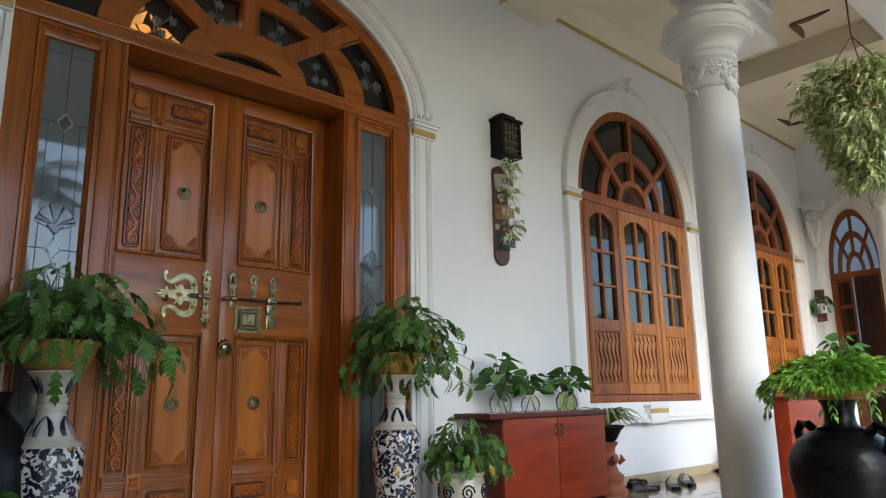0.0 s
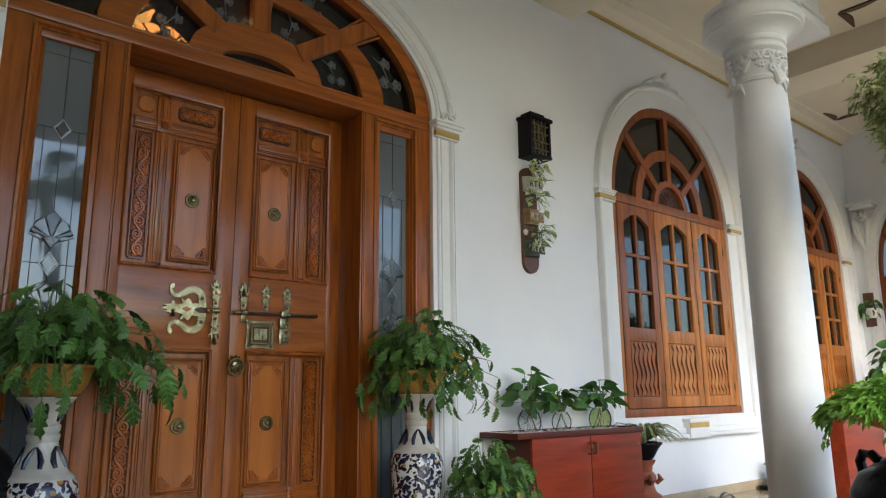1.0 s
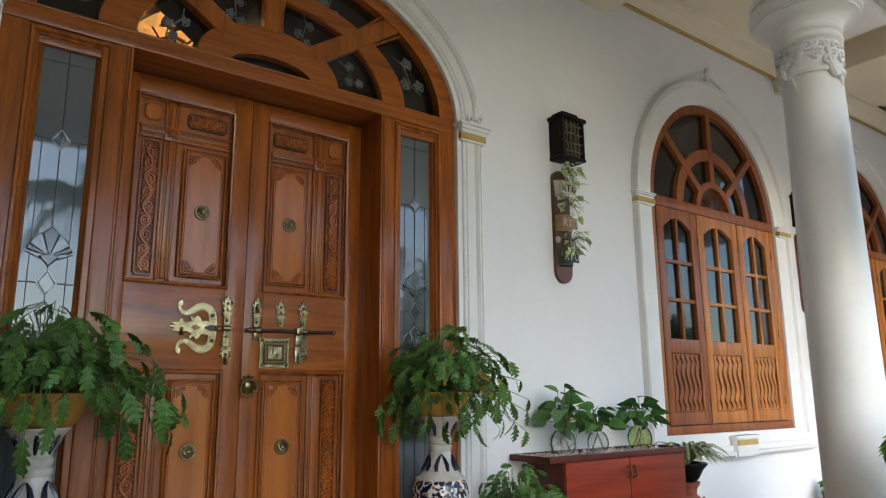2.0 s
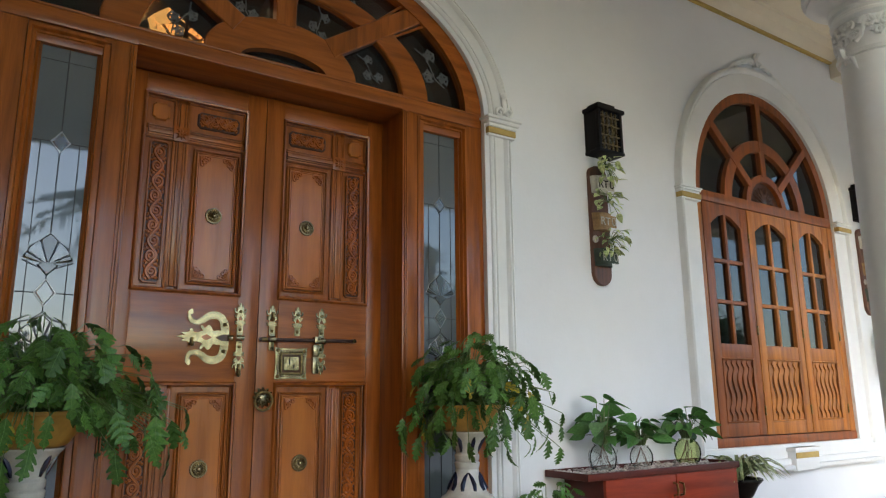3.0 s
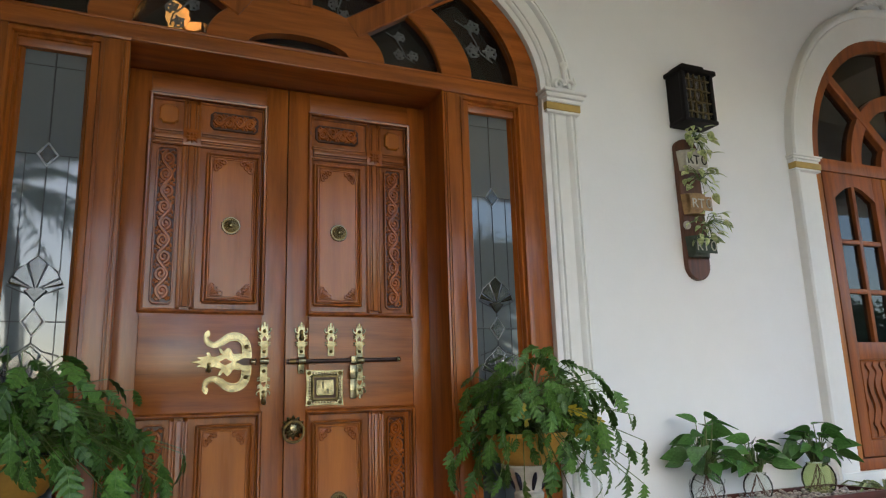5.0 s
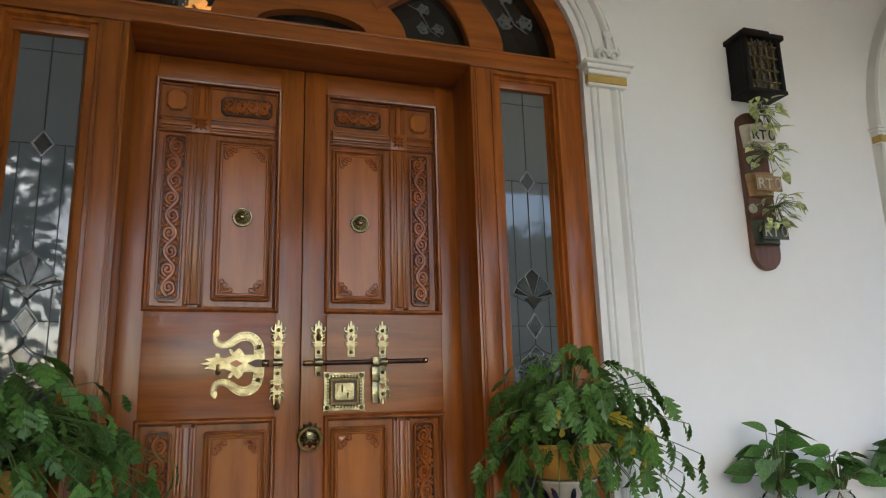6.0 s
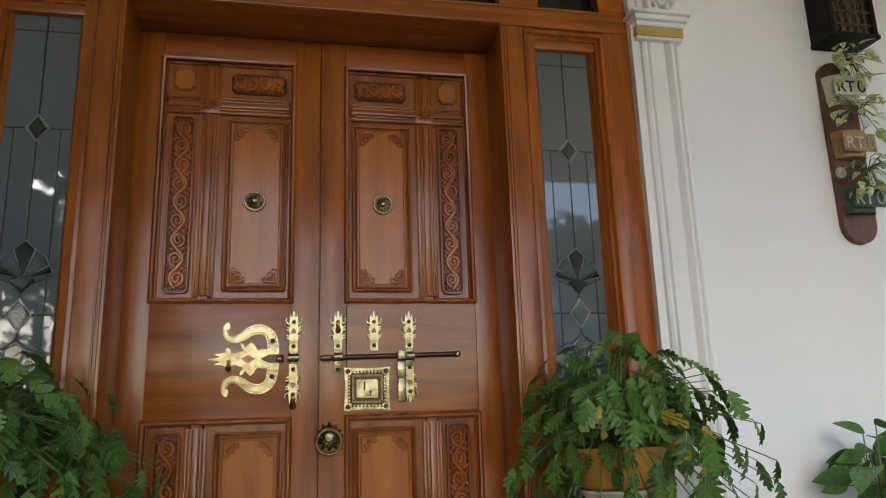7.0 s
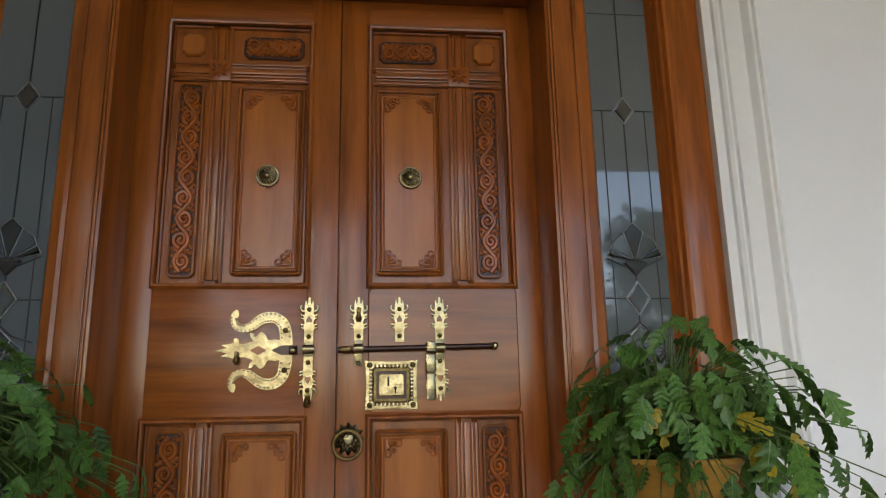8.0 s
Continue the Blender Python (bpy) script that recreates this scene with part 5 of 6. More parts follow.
def bush(name, at, label, count, reach, high, size, seed, old=0, meshes=LOBED, droop=(.15, .85), stem_r=.0019, lean=(0, 0), low=-.1, group=""):
    """A spreading potted plant: stalks from the crown, each with one leaf."""
    rnd = random.Random(seed)
    pl = thing(name, at, label, "plant", group)
    for i in range(count):
        a = i * 2.39996 + rnd.uniform(-.3, .3)
        k = math.sqrt((i + .5) / count)
        r = reach * k * rnd.uniform(.75, 1.08)
        h = high * (1 - k ** 2.2) * rnd.uniform(.42, 1.12) + (low if k > .75 else 0) * rnd.uniform(0, 1) + .03
        out = Vector((math.cos(a), math.sin(a), 0))
        tip = Vector(at) + out * r + Vector((lean[0] * k, lean[1] * k, h))
        base = Vector(at) + out * .02
        mid = base.lerp(tip, .55) + Vector((0, 0, min(.085 + .04 * (1 - k), reach * .2)))
        part("stalk", Builder().tube([base, base.lerp(mid, .5) + Vector((0, 0, .02)), mid, tip], [stem_r * 1.3, stem_r * 1.2, stem_r, stem_r * .7], 5), stem_mat, pl)
        d = droop[0] + (droop[1] - droop[0]) * (k ** 1.5) * rnd.uniform(.6, 1.15)
        me = meshes[rnd.randrange(len(meshes))]
        if old and rnd.random() < old and k > .6:
            me = LOBED_OLD
        if meshes is LOBED and k > .45:
            q = base.lerp(mid, rnd.uniform(.55, 1)).lerp(tip, rnd.uniform(0, .5)) + Vector((rnd.uniform(-.03, .03), rnd.uniform(-.03, .03), rnd.uniform(.0, .03)))
            lay_leaf("leaf", me, leaf_matrix(q, out + Vector((rnd.uniform(-.9, .9), rnd.uniform(-.9, .9), rnd.uniform(0, .6))), rnd.uniform(.2, .7), size * rnd.uniform(.6, 1.15), rnd.uniform(-.9, .9)), pl)
        lay_leaf("leaf", me, leaf_matrix(tip, out + Vector((rnd.uniform(-.5, .5), rnd.uniform(-.5, .5), rnd.uniform(-.1, .5))), min(.95, d), size * rnd.uniform(.55, 1.25), rnd.uniform(-1.1, 1.1)), pl)
    return pl


def lattice_bowl(at, r, h, label):
    ob = thing("planter_bowl", at, label, "flower pot")
    part("bowl", Builder().lathe(at, [(r * .55, 0), (r * .72, h * .1), (r * .86, h * .4), (r * .95, h * .8), (r * 1.02, h * .9), (r * 1.03, h), (r * .93, h), (r * .88, h * .78), (.01, h * .76)], 36), ochre, ob)
    part("soil", Builder().lathe(at, [(r * .9, h * .80), (r * .5, h * .86), (.005, h * .88)], 20), soil, ob)
    return ob


def vase(x, y, label):
    v = thing("floor_vase", (x, y, -.012), label, "vase", "painted vases by the door")
    at = (x, y, -.012)
    part("foot", Builder().lathe(at, [(.085, 0), (.085, .02), (.075, .04), (.078, .06)], 36), glaze, v)
    part("belly", Builder().lathe(at, [(.078, .058), (.088, .12), (.100, .22), (.113, .33), (.121, .41), (.124, .45), (.119, .485), (.107, .507)], 40), painted, v, "belly painted with navy leaves and small flowers")
    part("shoulder_rim", Builder().lathe(at, [(.107, .506), (.110, .512), (.102, .520), (.090, .526), (.084, .534), (.080, .540)], 40), glaze, v)
    sh = part("shoulder", Builder().lathe(at, [(.080, .539), (.066, .565), (.052, .60), (.047, .625)], 36), glaze, v)
    for i in range(5):
        a = i * 2 * math.pi / 5 + .4
        b = Builder()
        for da in (-.36, .36):
            b.tube([(x + (rr + .001) * math.cos(a + da * k), y + (rr + .001) * math.sin(a + da * k), z - .012) for rr, z, k in ((.078, .545, .9), (.066, .567, 1), (.055, .592, .7), (.050, .612, .1))], [.007, .010, .008, .003], 6)
        part("painted_petal", b, navy, sh)
    part("neck_ring", Builder().lathe(at, [(.046, .624), (.050, .632), (.052, .648), (.046, .655), (.050, .662), (.051, .678), (.045, .686)], 32), glaze, v)
    lip = part("lip", Builder().lathe(at, [(.045, .685), (.050, .71), (.062, .735), (.082, .758), (.090, .766), (.091, .772), (.080, .772), (.05, .74)], 36, lambda a, z: 1 + (.02 * math.cos(14 * a) if z > .75 else 0)), glaze, v)
    for i in range(7):
        a = i * 2 * math.pi / 7
        b = Builder().tube([(x + rr * math.cos(a + k), y + rr * math.sin(a + k), z - .012) for rr, z, k in ((.047, .692, 0), (.053, .712, .03), (.064, .735, .05), (.076, .752, .03))], [.004, .008, .009, .004], 6)
        part("painted_drop", b, navy, lip)
    return v


for x, y in ((-.815, -.425), (.745, -.450)):
    vase(x, y, "tall cream ceramic vase painted with navy leaves and flowers")
    lattice_bowl((x, y, .760), .140, .105, "ochre glazed bowl on top of the painted vase")
bush("potted_philodendron", (-.815, -.425, .850), "bushy green philodendron with lobed leaves spilling over its bowl", 200, .40, .25, .090, 11, .012, low=-.15, droop=(.25, .95), lean=(.06, -.02), group="lobed plants by the door")
bush("potted_philodendron", (.745, -.450, .850), "bushy green philodendron with lobed leaves and a few yellowed ones", 205, .335, .26, .086, 12, .045, low=-.20, droop=(.2, .9), lean=(.07, -.02), group="lobed plants by the door")

# black vase and fern half hidden beside the left vase
bv = thing("black_vase", (-1.03, -.36, -.012), "dark glazed round vase standing by the door post", "vase")
part("body", Builder().lathe((-1.03, -.36, -.012), [(.10, 0), (.15, .12), (.19, .32), (.185, .45), (.14, .58), (.09, .64), (.10, .68), (.11, .70), (.09, .69)], 36), black_pot, bv)
bush("low_fern", (-1.02, -.62, .16), "low green plant with lobed leaves beside the vase", 36, .19, .20, .12, 15, low=-.06)
lp = thing("clay_pot", (-1.02, -.62, -.012), "small terracotta pot under the low plant", "flower pot")
part("pot", Builder().lathe((-1.02, -.62, -.012), [(.07, 0), (.09, .13), (.10, .14), (.10, .17), (.09, .17), (.08, .14), (.01, .14)], 28), terracotta, lp)

# painted bowl with a leafy plant between vase and cabinet
pb = thing("painted_pot", (1.09, -.56, -.012), "cream ceramic pot painted with dark spirals on the floor", "flower pot")
part("pot", Builder().lathe((1.09, -.56, -.012), [(.07, 0), (.075, .02), (.10, .08), (.118, .16), (.120, .22), (.110, .26), (.118, .275), (.120, .285), (.105, .285), (.10, .25), (.01, .25)], 40), glaze, pb)
for i in range(7):
    a = i * 2 * math.pi / 7 + 4.2
    b = Builder().tube([(1.09 + .121 * math.cos(a + .30 * (1 - t / 20) * math.cos(t * .65)), -.56 + .121 * math.sin(a + .30 * (1 - t / 20) * math.cos(t * .65)), .18 + .040 * (1 - t / 20) * math.sin(t * .65)) for t in range(18)], .0048, 6)
    part("painted_spiral", b, navy, pb)
bush("leafy_pot_plant", (1.09, -.56, .275), "bright leafy green plant in the painted pot", 130, .24, .24, .072, 21, .03, low=-.05, lean=(.03, 0))

# ---------------------------------------------------------------- shoe cabinet with jars
CX0, CX1, CY0, CY1, CZ = 1.490, 2.470, -.490, -.215, .553
cab = thing("shoe_cabinet", (1.92, -.35, -.012), "low red-brown laminate cabinet with two doors and a tray top", "cabinet")
b = Builder()
b.box(CX0, CX0 + .02, CY0 + .018, CY1, -.012, CZ - .03, .002)
b.box(CX1 - .02, CX1, CY0 + .018, CY1, -.012, CZ - .03, .002)
b.box(CX0 + .02, CX1 - .02, CY1 - .012, CY1, -.012, CZ - .03)
b.box(CX0 + .02, CX1 - .02, CY0 + .02, CY1 - .012, .03, .05)
part("body", b, red_dark, cab)
for x0, x1, k in ((CX0, 1.977, 1), (1.983, CX1, -1)):
    d = part("door", Builder().box(x0, x1, CY0, CY0 + .018, .02, CZ - .034, .003), red_lam, cab)
    hx = (x1 - .020) if k > 0 else (x0 + .020)
    b = Builder().tube([(hx, CY0, CZ - .075), (hx, CY0 - .022, CZ - .08), (hx, CY0 - .026, CZ - .105), (hx, CY0 - .022, CZ - .13), (hx, CY0, CZ - .135)], .0055, 8)
    part("handle", b, brass_old, d, "small dark bow handle")
b = Builder()
b.box(CX0 - .12, CX1 + .012, CY0 - .012, CY0 + .004, CZ - .032, CZ, .004)
b.box(CX0 - .12, CX1 + .012, CY1 - .014, CY1 + .004, CZ - .032, CZ, .004)
b.box(CX0 - .12, CX0 - .106, CY0, CY1, CZ - .032, CZ, .004)
b.box(CX1, CX1 + .012, CY0, CY1, CZ - .032, CZ, .004)
b.box(CX0 - .11, CX1 + .004, CY0, CY1, CZ - .032, CZ - .018)
part("tray_top", b, red_dark, cab, "dark maroon tray rim")
rnd = random.Random(8)
peb = Builder()
for i in range(420):
    px, py, r = rnd.uniform(CX0 - .09, CX1 - .01), rnd.uniform(CY0 + .012, CY1 - .022), rnd.uniform(.006, .012)
    peb.lathe((px, py, CZ - .022 + rnd.uniform(0, .014)), [(r * .3, 0), (r, r * .4), (r * .9, r * .8), (r * .3, r * 1.1)], 6)
tagged(part("pebbles", peb, pebble, None), "pale mixed pebbles filling the cabinet tray", "pebbles", "", "stuff")


def jar(x, y, r, h, mat, label, wire):
    j = thing("glass_jar", (x, y, CZ - .008), label, "jar", "jars on the cabinet")
    z = CZ - .008
    prof = [(r * .6, 0), (r * .85, h * .1), (r, h * .4), (r * .97, h * .62), (r * .8, h * .84), (r * .62, h * .94), (r * .66, h), (r * .62, h * .995)]
    g = part("glass", Builder().lathe((x, y, z), prof, 28), mat, j)
    g.visible_shadow = False
    b = Builder()
    rr = random.Random(int(x * 100))
    for i in range(9):
        a = rr.uniform(0, 6.28)
        b.tube([(x, y, z + h * .95), (x + r * .3 * math.cos(a), y + r * .3 * math.sin(a), z + h * .55), (x + r * .6 * math.cos(a + .6), y + r * .6 * math.sin(a + .6), z + h * .12)], .0016, 4)
    part("roots", b, plank_wood, j)
    if wire:
        b = Builder()
        for i in range(5):
            a = i * 1.2566
            b.tube([(x + (r + .003) * 1.0 * math.cos(a + .35 * math.sin(t * .9)), y + (r + .003) * math.sin(a + .35 * math.sin(t * .9)), z + h * (.1 + .7 * t / 9)) for t in range(10)], .0018, 5)
        part("wire_net", b, pale_metal, j)
    return j


jar(1.615, -.36, .066, .125, jar_glass, "round clear glass jar with roots in a wire net", True)
jar(1.885, -.36, .058, .105, jar_glass, "small clear glass jar with dark roots", False)
jar(2.245, -.36, .070, .125, jar_green, "round glass jar with greenish water and roots", False)
bush("money_plant", (1.615, -.36, CZ + .115), "dark green pothos growing from a glass jar", 30, .105, .19, .104, 31, 0, HEARTS, (.0, .45), .0025, low=0, group="pothos in jars")
bush("money_plant", (1.885, -.36, CZ + .10), "dark green pothos growing from a glass jar", 36, .10, .12, .088, 32, 0, HEARTS, (.05, .5), .0025, low=0, group="pothos in jars")
bush("money_plant", (2.245, -.36, CZ + .12), "dark green pothos growing from a glass jar", 38, .10, .13, .088, 33, 0, HEARTS, (.05, .5), .0025, low=0, group="pothos in jars")


# spider plant on a terracotta stand
def blades(name, at, label, count, reach, high, width, mat, seed, fall=.8):
    rnd = random.Random(seed)
    pl = thing(name, at, label, "plant")
    b = Builder()
    for i in range(count):
        a = i * 2.39996 + rnd.uniform(-.2, .2)
        r, h = reach * rnd.uniform(.5, 1.1), high * rnd.uniform(.5, 1.1)
        side = Vector((-math.sin(a), math.cos(a), 0))
        pts = [Vector(at) + Vector((math.cos(a), math.sin(a), 0)) * (r * t) + Vector((0, 0, h * (2.2 * t - (1.2 + fall) * t * t))) for t in (0, .2, .4, .6, .8, 1)]
        ws = [width * k for k in (.6, 1, 1, .85, .55, .08)]
        v = [p - side * w + Vector((0, 0, w * .5)) for p, w in zip(pts, ws)] + pts + [p + side * w + Vector((0, 0, w * .5)) for p, w in zip(pts, ws)]
        f = []
        for k in range(5):
            f += [(k, k + 1, 7 + k, 6 + k), (6 + k, 7 + k, 13 + k, 12 + k)]
        b.add(v, f)
    tagged(part("blade_tuft", b, mat, pl), kind="stuff")
    return pl


SX, SY = 2.670, -.36
st = thing("plant_stand", (SX, SY, -.012), "turned terracotta plant stand beside the cabinet", "plant stand")
part("stand", Builder().lathe((SX, SY, -.012), [(.12, 0), (.125, .03), (.105, .05), (.09, .08), (.10, .11), (.10, .13), (.07, .15), (.055, .19), (.06, .21), (.075, .23), (.07, .255), (.05, .275), (.055, .31), (.07, .33), (.075, .345)], 32), terracotta, st)
for i in range(6):
    a = i * math.pi / 3
    part("leaf_knob", Builder().tube([(SX + .07 * math.cos(a), SY + .07 * math.sin(a), .19), (SX + .10 * math.cos(a), SY + .10 * math.sin(a), .22), (SX + .085 * math.cos(a), SY + .085 * math.sin(a), .25)], [.012, .02, .006], 8), terracotta, st)
bw = thing("black_bowl", (SX, SY, .333), "small black bowl on the terracotta stand", "flower pot")
part("bowl", Builder().lathe((SX, SY, .333), [(.05, 0), (.07, .02), (.10, .075), (.125, .10), (.125, .11), (.11, .105), (.09, .08), (.01, .08)], 32), black_pot, bw)
blades("spider_plant", (SX, SY, .42), "green and cream striped spider plant in a black bowl", 95, .27, .22, .0105, variegated, 41)

# ---------------------------------------------------------------- wall lanterns and plant boards
FRONT_BARS = material("number_plate_dark", (0.05, 0.07, 0.045), 0.5, vary=0.2, scale=30)
cream_plate = material("cream_plate", (0.55, 0.52, 0.44), 0.5, vary=0.15, scale=30)
tan_plate = material("tan_plate", (0.36, 0.22, 0.09), 0.5, vary=0.2, scale=30)
lamp_glass = glass("lantern_amber_glass", (0.35, 0.26, 0.13), 0.15, 0.25, 30, gloss=0.05)


def lantern(x, z0=2.215):
    ob = thing("wall_lantern", (x, FACE, z0), "black wooden wall lantern with a fretted amber glass front", "lantern", "wall lanterns")
    y0, w, h = FACE - .110, .096, .262
    part("back_board", Builder().box(x - w, x + w, FACE - .02, FACE - .001, z0, z0 + h, .003), dark_wood, ob)
    for sx in (-1, 1):
        part("corner_post", Builder().box(*sorted((x + sx * w, x + sx * (w - .022))), y0, y0 + .022, z0 + .01, z0 + h - .01, .003), dark_wood, ob)
        part("side_panel", Builder().box(*sorted((x + sx * w, x + sx * (w - .008))), y0 + .022, FACE - .02, z0 + .02, z0 + h - .02), dark_wood, ob)
    part("top_cap", Builder().box(x - w - .012, x + w + .012, y0 - .012, FACE - .001, z0 + h - .015, z0 + h + .008, .004), dark_wood, ob)
    part("roof_block", Builder().box(x - w * .7, x + w * .7, y0 + .02, FACE - .001, z0 + h + .008, z0 + h + .040, .006), dark_wood, ob)
    part("bottom_cap", Builder().box(x - w - .004, x + w + .004, y0 - .004, FACE - .001, z0, z0 + .018, .004), dark_wood, ob)
    part("amber_pane", Builder().box(x - w + .02, x + w - .02, y0 + .012, y0 + .015, z0 + .02, z0 + h - .02), lamp_glass, ob, "dim amber glass", 0)
    for u in (-.05, -.018, .018, .05):
        part("fret_bar", Builder().box(x + u - .003, x + u + .003, y0 + .004, y0 + .011, z0 + .018, z0 + h - .018), brass_old, ob)
    for k in (.2, .4, .62, .82):
        part("fret_bar", Builder().box(x - w + .02, x + w - .02, y0 + .003, y0 + .010, z0 + h * k - .003, z0 + h * k + .003), brass_old, ob)
    part("fret_ring", Builder().tube([(x + .028 * math.cos(t * math.pi / 8), y0 + .004, z0 + h * .5 + .036 * math.sin(t * math.pi / 8)) for t in range(16)], .004, 6, True), brass_old, ob)


def vine(at, label, seed, count, spread, drop):
    rnd = random.Random(seed)
    pl = thing("wall_vine", at, label, "plant", "vines on the plant boards")
    b, st = Builder(), Builder()
    for i in range(count):
        a = rnd.uniform(math.pi, 2 * math.pi)
        r = spread * rnd.uniform(.2, 1)
        p = Vector(at) + Vector((r * math.cos(a) * 1.15, r * math.sin(a) * .7, rnd.uniform(-drop, drop * .9)))
        st.tube([at, Vector(at).lerp(p, .5) + Vector((0, 0, .02)), p], .0015, 4)
        lf = heart_leaf(1.0, .33, rnd.uniform(.1, .5))
        m = leaf_matrix(p, (math.cos(a), math.sin(a), rnd.uniform(-.3, .6)), rnd.uniform(.1, .7), rnd.uniform(.03, .055), rnd.uniform(-.8, .8))
        b.add([m @ Vector(q) for q in lf.v], lf.f)
    tagged(part("leaves", b, vine_leaf, pl), kind="stuff")
    tagged(part("stalks", st, stem_mat, pl), kind="stuff")


def letters(text, x, y, z, size, mat, owner):
    cu = bpy.data.curves.new("letters", "FONT")
    cu.body, cu.size, cu.extrude, cu.align_x = text, size, .0012, "LEFT"
    ob = new("lettering", cu)
    me = bpy.data.meshes.new_from_object(ob)
    bpy.data.objects.remove(ob)
    me.materials.append(mat)
    o = new("lettering", me)
    o.parent = owner
    o.matrix_local = Matrix.Translation(Vector((x, y, z)) - ORIGIN[owner.name]) @ Matrix.Rotation(radians(90), 4, "X")


def board(x):
    y = FACE - .024
    ob = thing("plant_board", (x, FACE, 1.49), "brown wooden board with three lettered pot holders on the wall", "wall planter", "plant boards")
    pts = [(x + .068, 1.55)] + [(x + .068 * math.cos(radians(-t * 180 / 12)), 1.55 - .068 * math.sin(radians(t * 180 / 12))) for t in range(1, 12)] + [(x - .068, 1.55), (x - .068, 2.11)]
    pts += [(x - .068 * math.cos(radians(t * 180 / 12)), 2.11 + .05 * math.sin(radians(t * 180 / 12))) for t in range(1, 12)] + [(x + .068, 2.11)]
    part("board", Builder().prism(pts, FACE - .001, y, .004), plank_wood, ob)
    for z, mat, ink, text in ((2.04, cream_plate, black, "RT"), (1.83, tan_plate, cream_plate, "RT"), (1.63, FRONT_BARS, cream_plate, "RT")):
        n = 14
        v = []
        for zz, k in ((z - .045, .85), (z + .05, 1.0)):
            for i in range(n + 1):
                a = math.pi + math.pi * i / n
                v.append((x + .068 * k * math.cos(a), y + .050 * k * math.sin(a) * .9, zz))
        for zz, k in ((z - .045, .78), (z + .05, .93)):
            for i in range(n + 1):
                a = math.pi + math.pi * i / n
                v.append((x + .068 * k * math.cos(a), y + .050 * k * math.sin(a) * .9, zz))
        m = n + 1
        f = [(i, i + 1, m + i + 1, m + i) for i in range(n)] + [(2 * m + i, 3 * m + i, 3 * m + i + 1, 2 * m + i + 1) for i in range(n)] + [(m + i, m + i + 1, 3 * m + i + 1, 3 * m + i) for i in range(n)]
        f += [tuple(range(m))]
        holder = part("pot_holder", Builder().add(v, f), mat, ob)
        part("plate", Builder().box(x - .062, x + .066, y - .053, y - .048, z - .032, z + .034, .002), mat, holder)
        letters(text, x - .056, y - .0545, z - .022, .062, ink, holder)
        b = Builder().tube([(x + .046 + .014 * math.cos(t * .7), y - .0545, z + .002 + .022 * math.sin(t * .7)) for t in range(9)], .003, 5, True)
        part("badge", b, ink, holder)
    part("round_badge", Builder().disc((x - .050, y, 1.735), [(.020, 0), (.020, .006), (.015, .008)], 18), cream_plate, ob)
    for z, sp, cnt, sd in ((2.13, .085, 34, 51), (1.94, .11, 24, 52), (1.73, .10, 34, 53)):
        vine((x + .02, FACE - .070, z), "variegated trailing vine in a wall pot holder", sd + int(x * 10), cnt, sp, .075)


for x in (1.862, 4.735):
    lantern(x)
    board(x - .030)

# ---------------------------------------------------------------- floor things by the wall
def sandal(x, y, turn, label):
    ob = thing("sandal", (x, y, -.012), label, "sandal", "sandals on the floor")
    m = Matrix.Translation((x, y, -.012)) @ Matrix.Rotation(turn, 4, "Z")
    out = [(.0, -.125), (.032, -.115), (.040, -.06), (.034, 0), (.046, .07), (.042, .11), (.015, .135), (-.022, .130), (-.042, .10), (-.042, .05), (-.032, 0), (-.036, -.06), (-.030, -.11)]
    n = len(out)
    v = [m @ Vector((a, c, z)) for z in (0, .022) for a, c in out]
    f = [tuple(range(n)), tuple(range(2 * n - 1, n - 1, -1))] + [(i, (i + 1) % n, n + (i + 1) % n, n + i) for i in range(n)]
    part("sole", Builder().add(v, f), leather, ob)
    for y0, y1, h in ((.02, .085, .055), (-.03, .0, .05)):
        b = Builder()
        vv = []
        for c in (y0, y1):
            for i in range(9):
                a = math.pi * i / 8
                vv.append(m @ Vector((.046 * math.cos(a), c + .01 * math.sin(a), .018 + h * math.sin(a))))
        b.add(vv, [(i, i + 1, 10 + i, 9 + i) for i in range(8)])
        part("strap", b, leather, ob)


for x, y, t in ((2.93, -.44, 1.1), (3.08, -.36, .9), (3.25, -.50, -.9), (3.50, -.47, -.8)):
    sandal(x, y, t, "black leather sandal lying on the tiled floor")

tp = thing("trough_pot", (4.52, -.36, -.012), "small brown clay pot on a dark tray by the wall", "flower pot")
part("tray", Builder().box(4.39, 4.65, -.46, -.24, -.012, .02, .006), dark_wood, tp)
part("pot", Builder().lathe((4.52, -.35, .02), [(.07, 0), (.085, .07), (.09, .10), (.08, .10), (.01, .09)], 24), plank_wood, tp)
bush("small_pot_plant", (4.52, -.35, .10), "small green plant with rounded leaves in a clay pot", 26, .10, .10, .065, 61, 0, HEARTS, (.1, .6), .002, low=0)
bush("wall_pot_plant", (4.735, -.36, 1.22), "yellow-green leafy plant hanging below the plant board", 46, .12, .16, .085, 62, .3, HEARTS, (.2, .9), .002, low=-.2)

# ---------------------------------------------------------------- black urn with fern, and the hanging basket
UX, UY = 1.755, -2.165
urn = thing("black_urn", (UX, UY, -.012), "large black clay urn with two loop handles", "urn")
part("body", Builder().lathe((UX, UY, -.012), [(.12, 0), (.135, .02), (.13, .05), (.165, .12), (.205, .23), (.218, .32), (.212, .39), (.176, .455), (.120, .490), (.080, .503), (.062, .53), (.058, .57), (.066, .605), (.078, .625), (.07, .625), (.05, .58)], 48,
     lambda a, z: 1 + (.006 * math.sin(a * 3 + z * 20))), black_pot, urn)
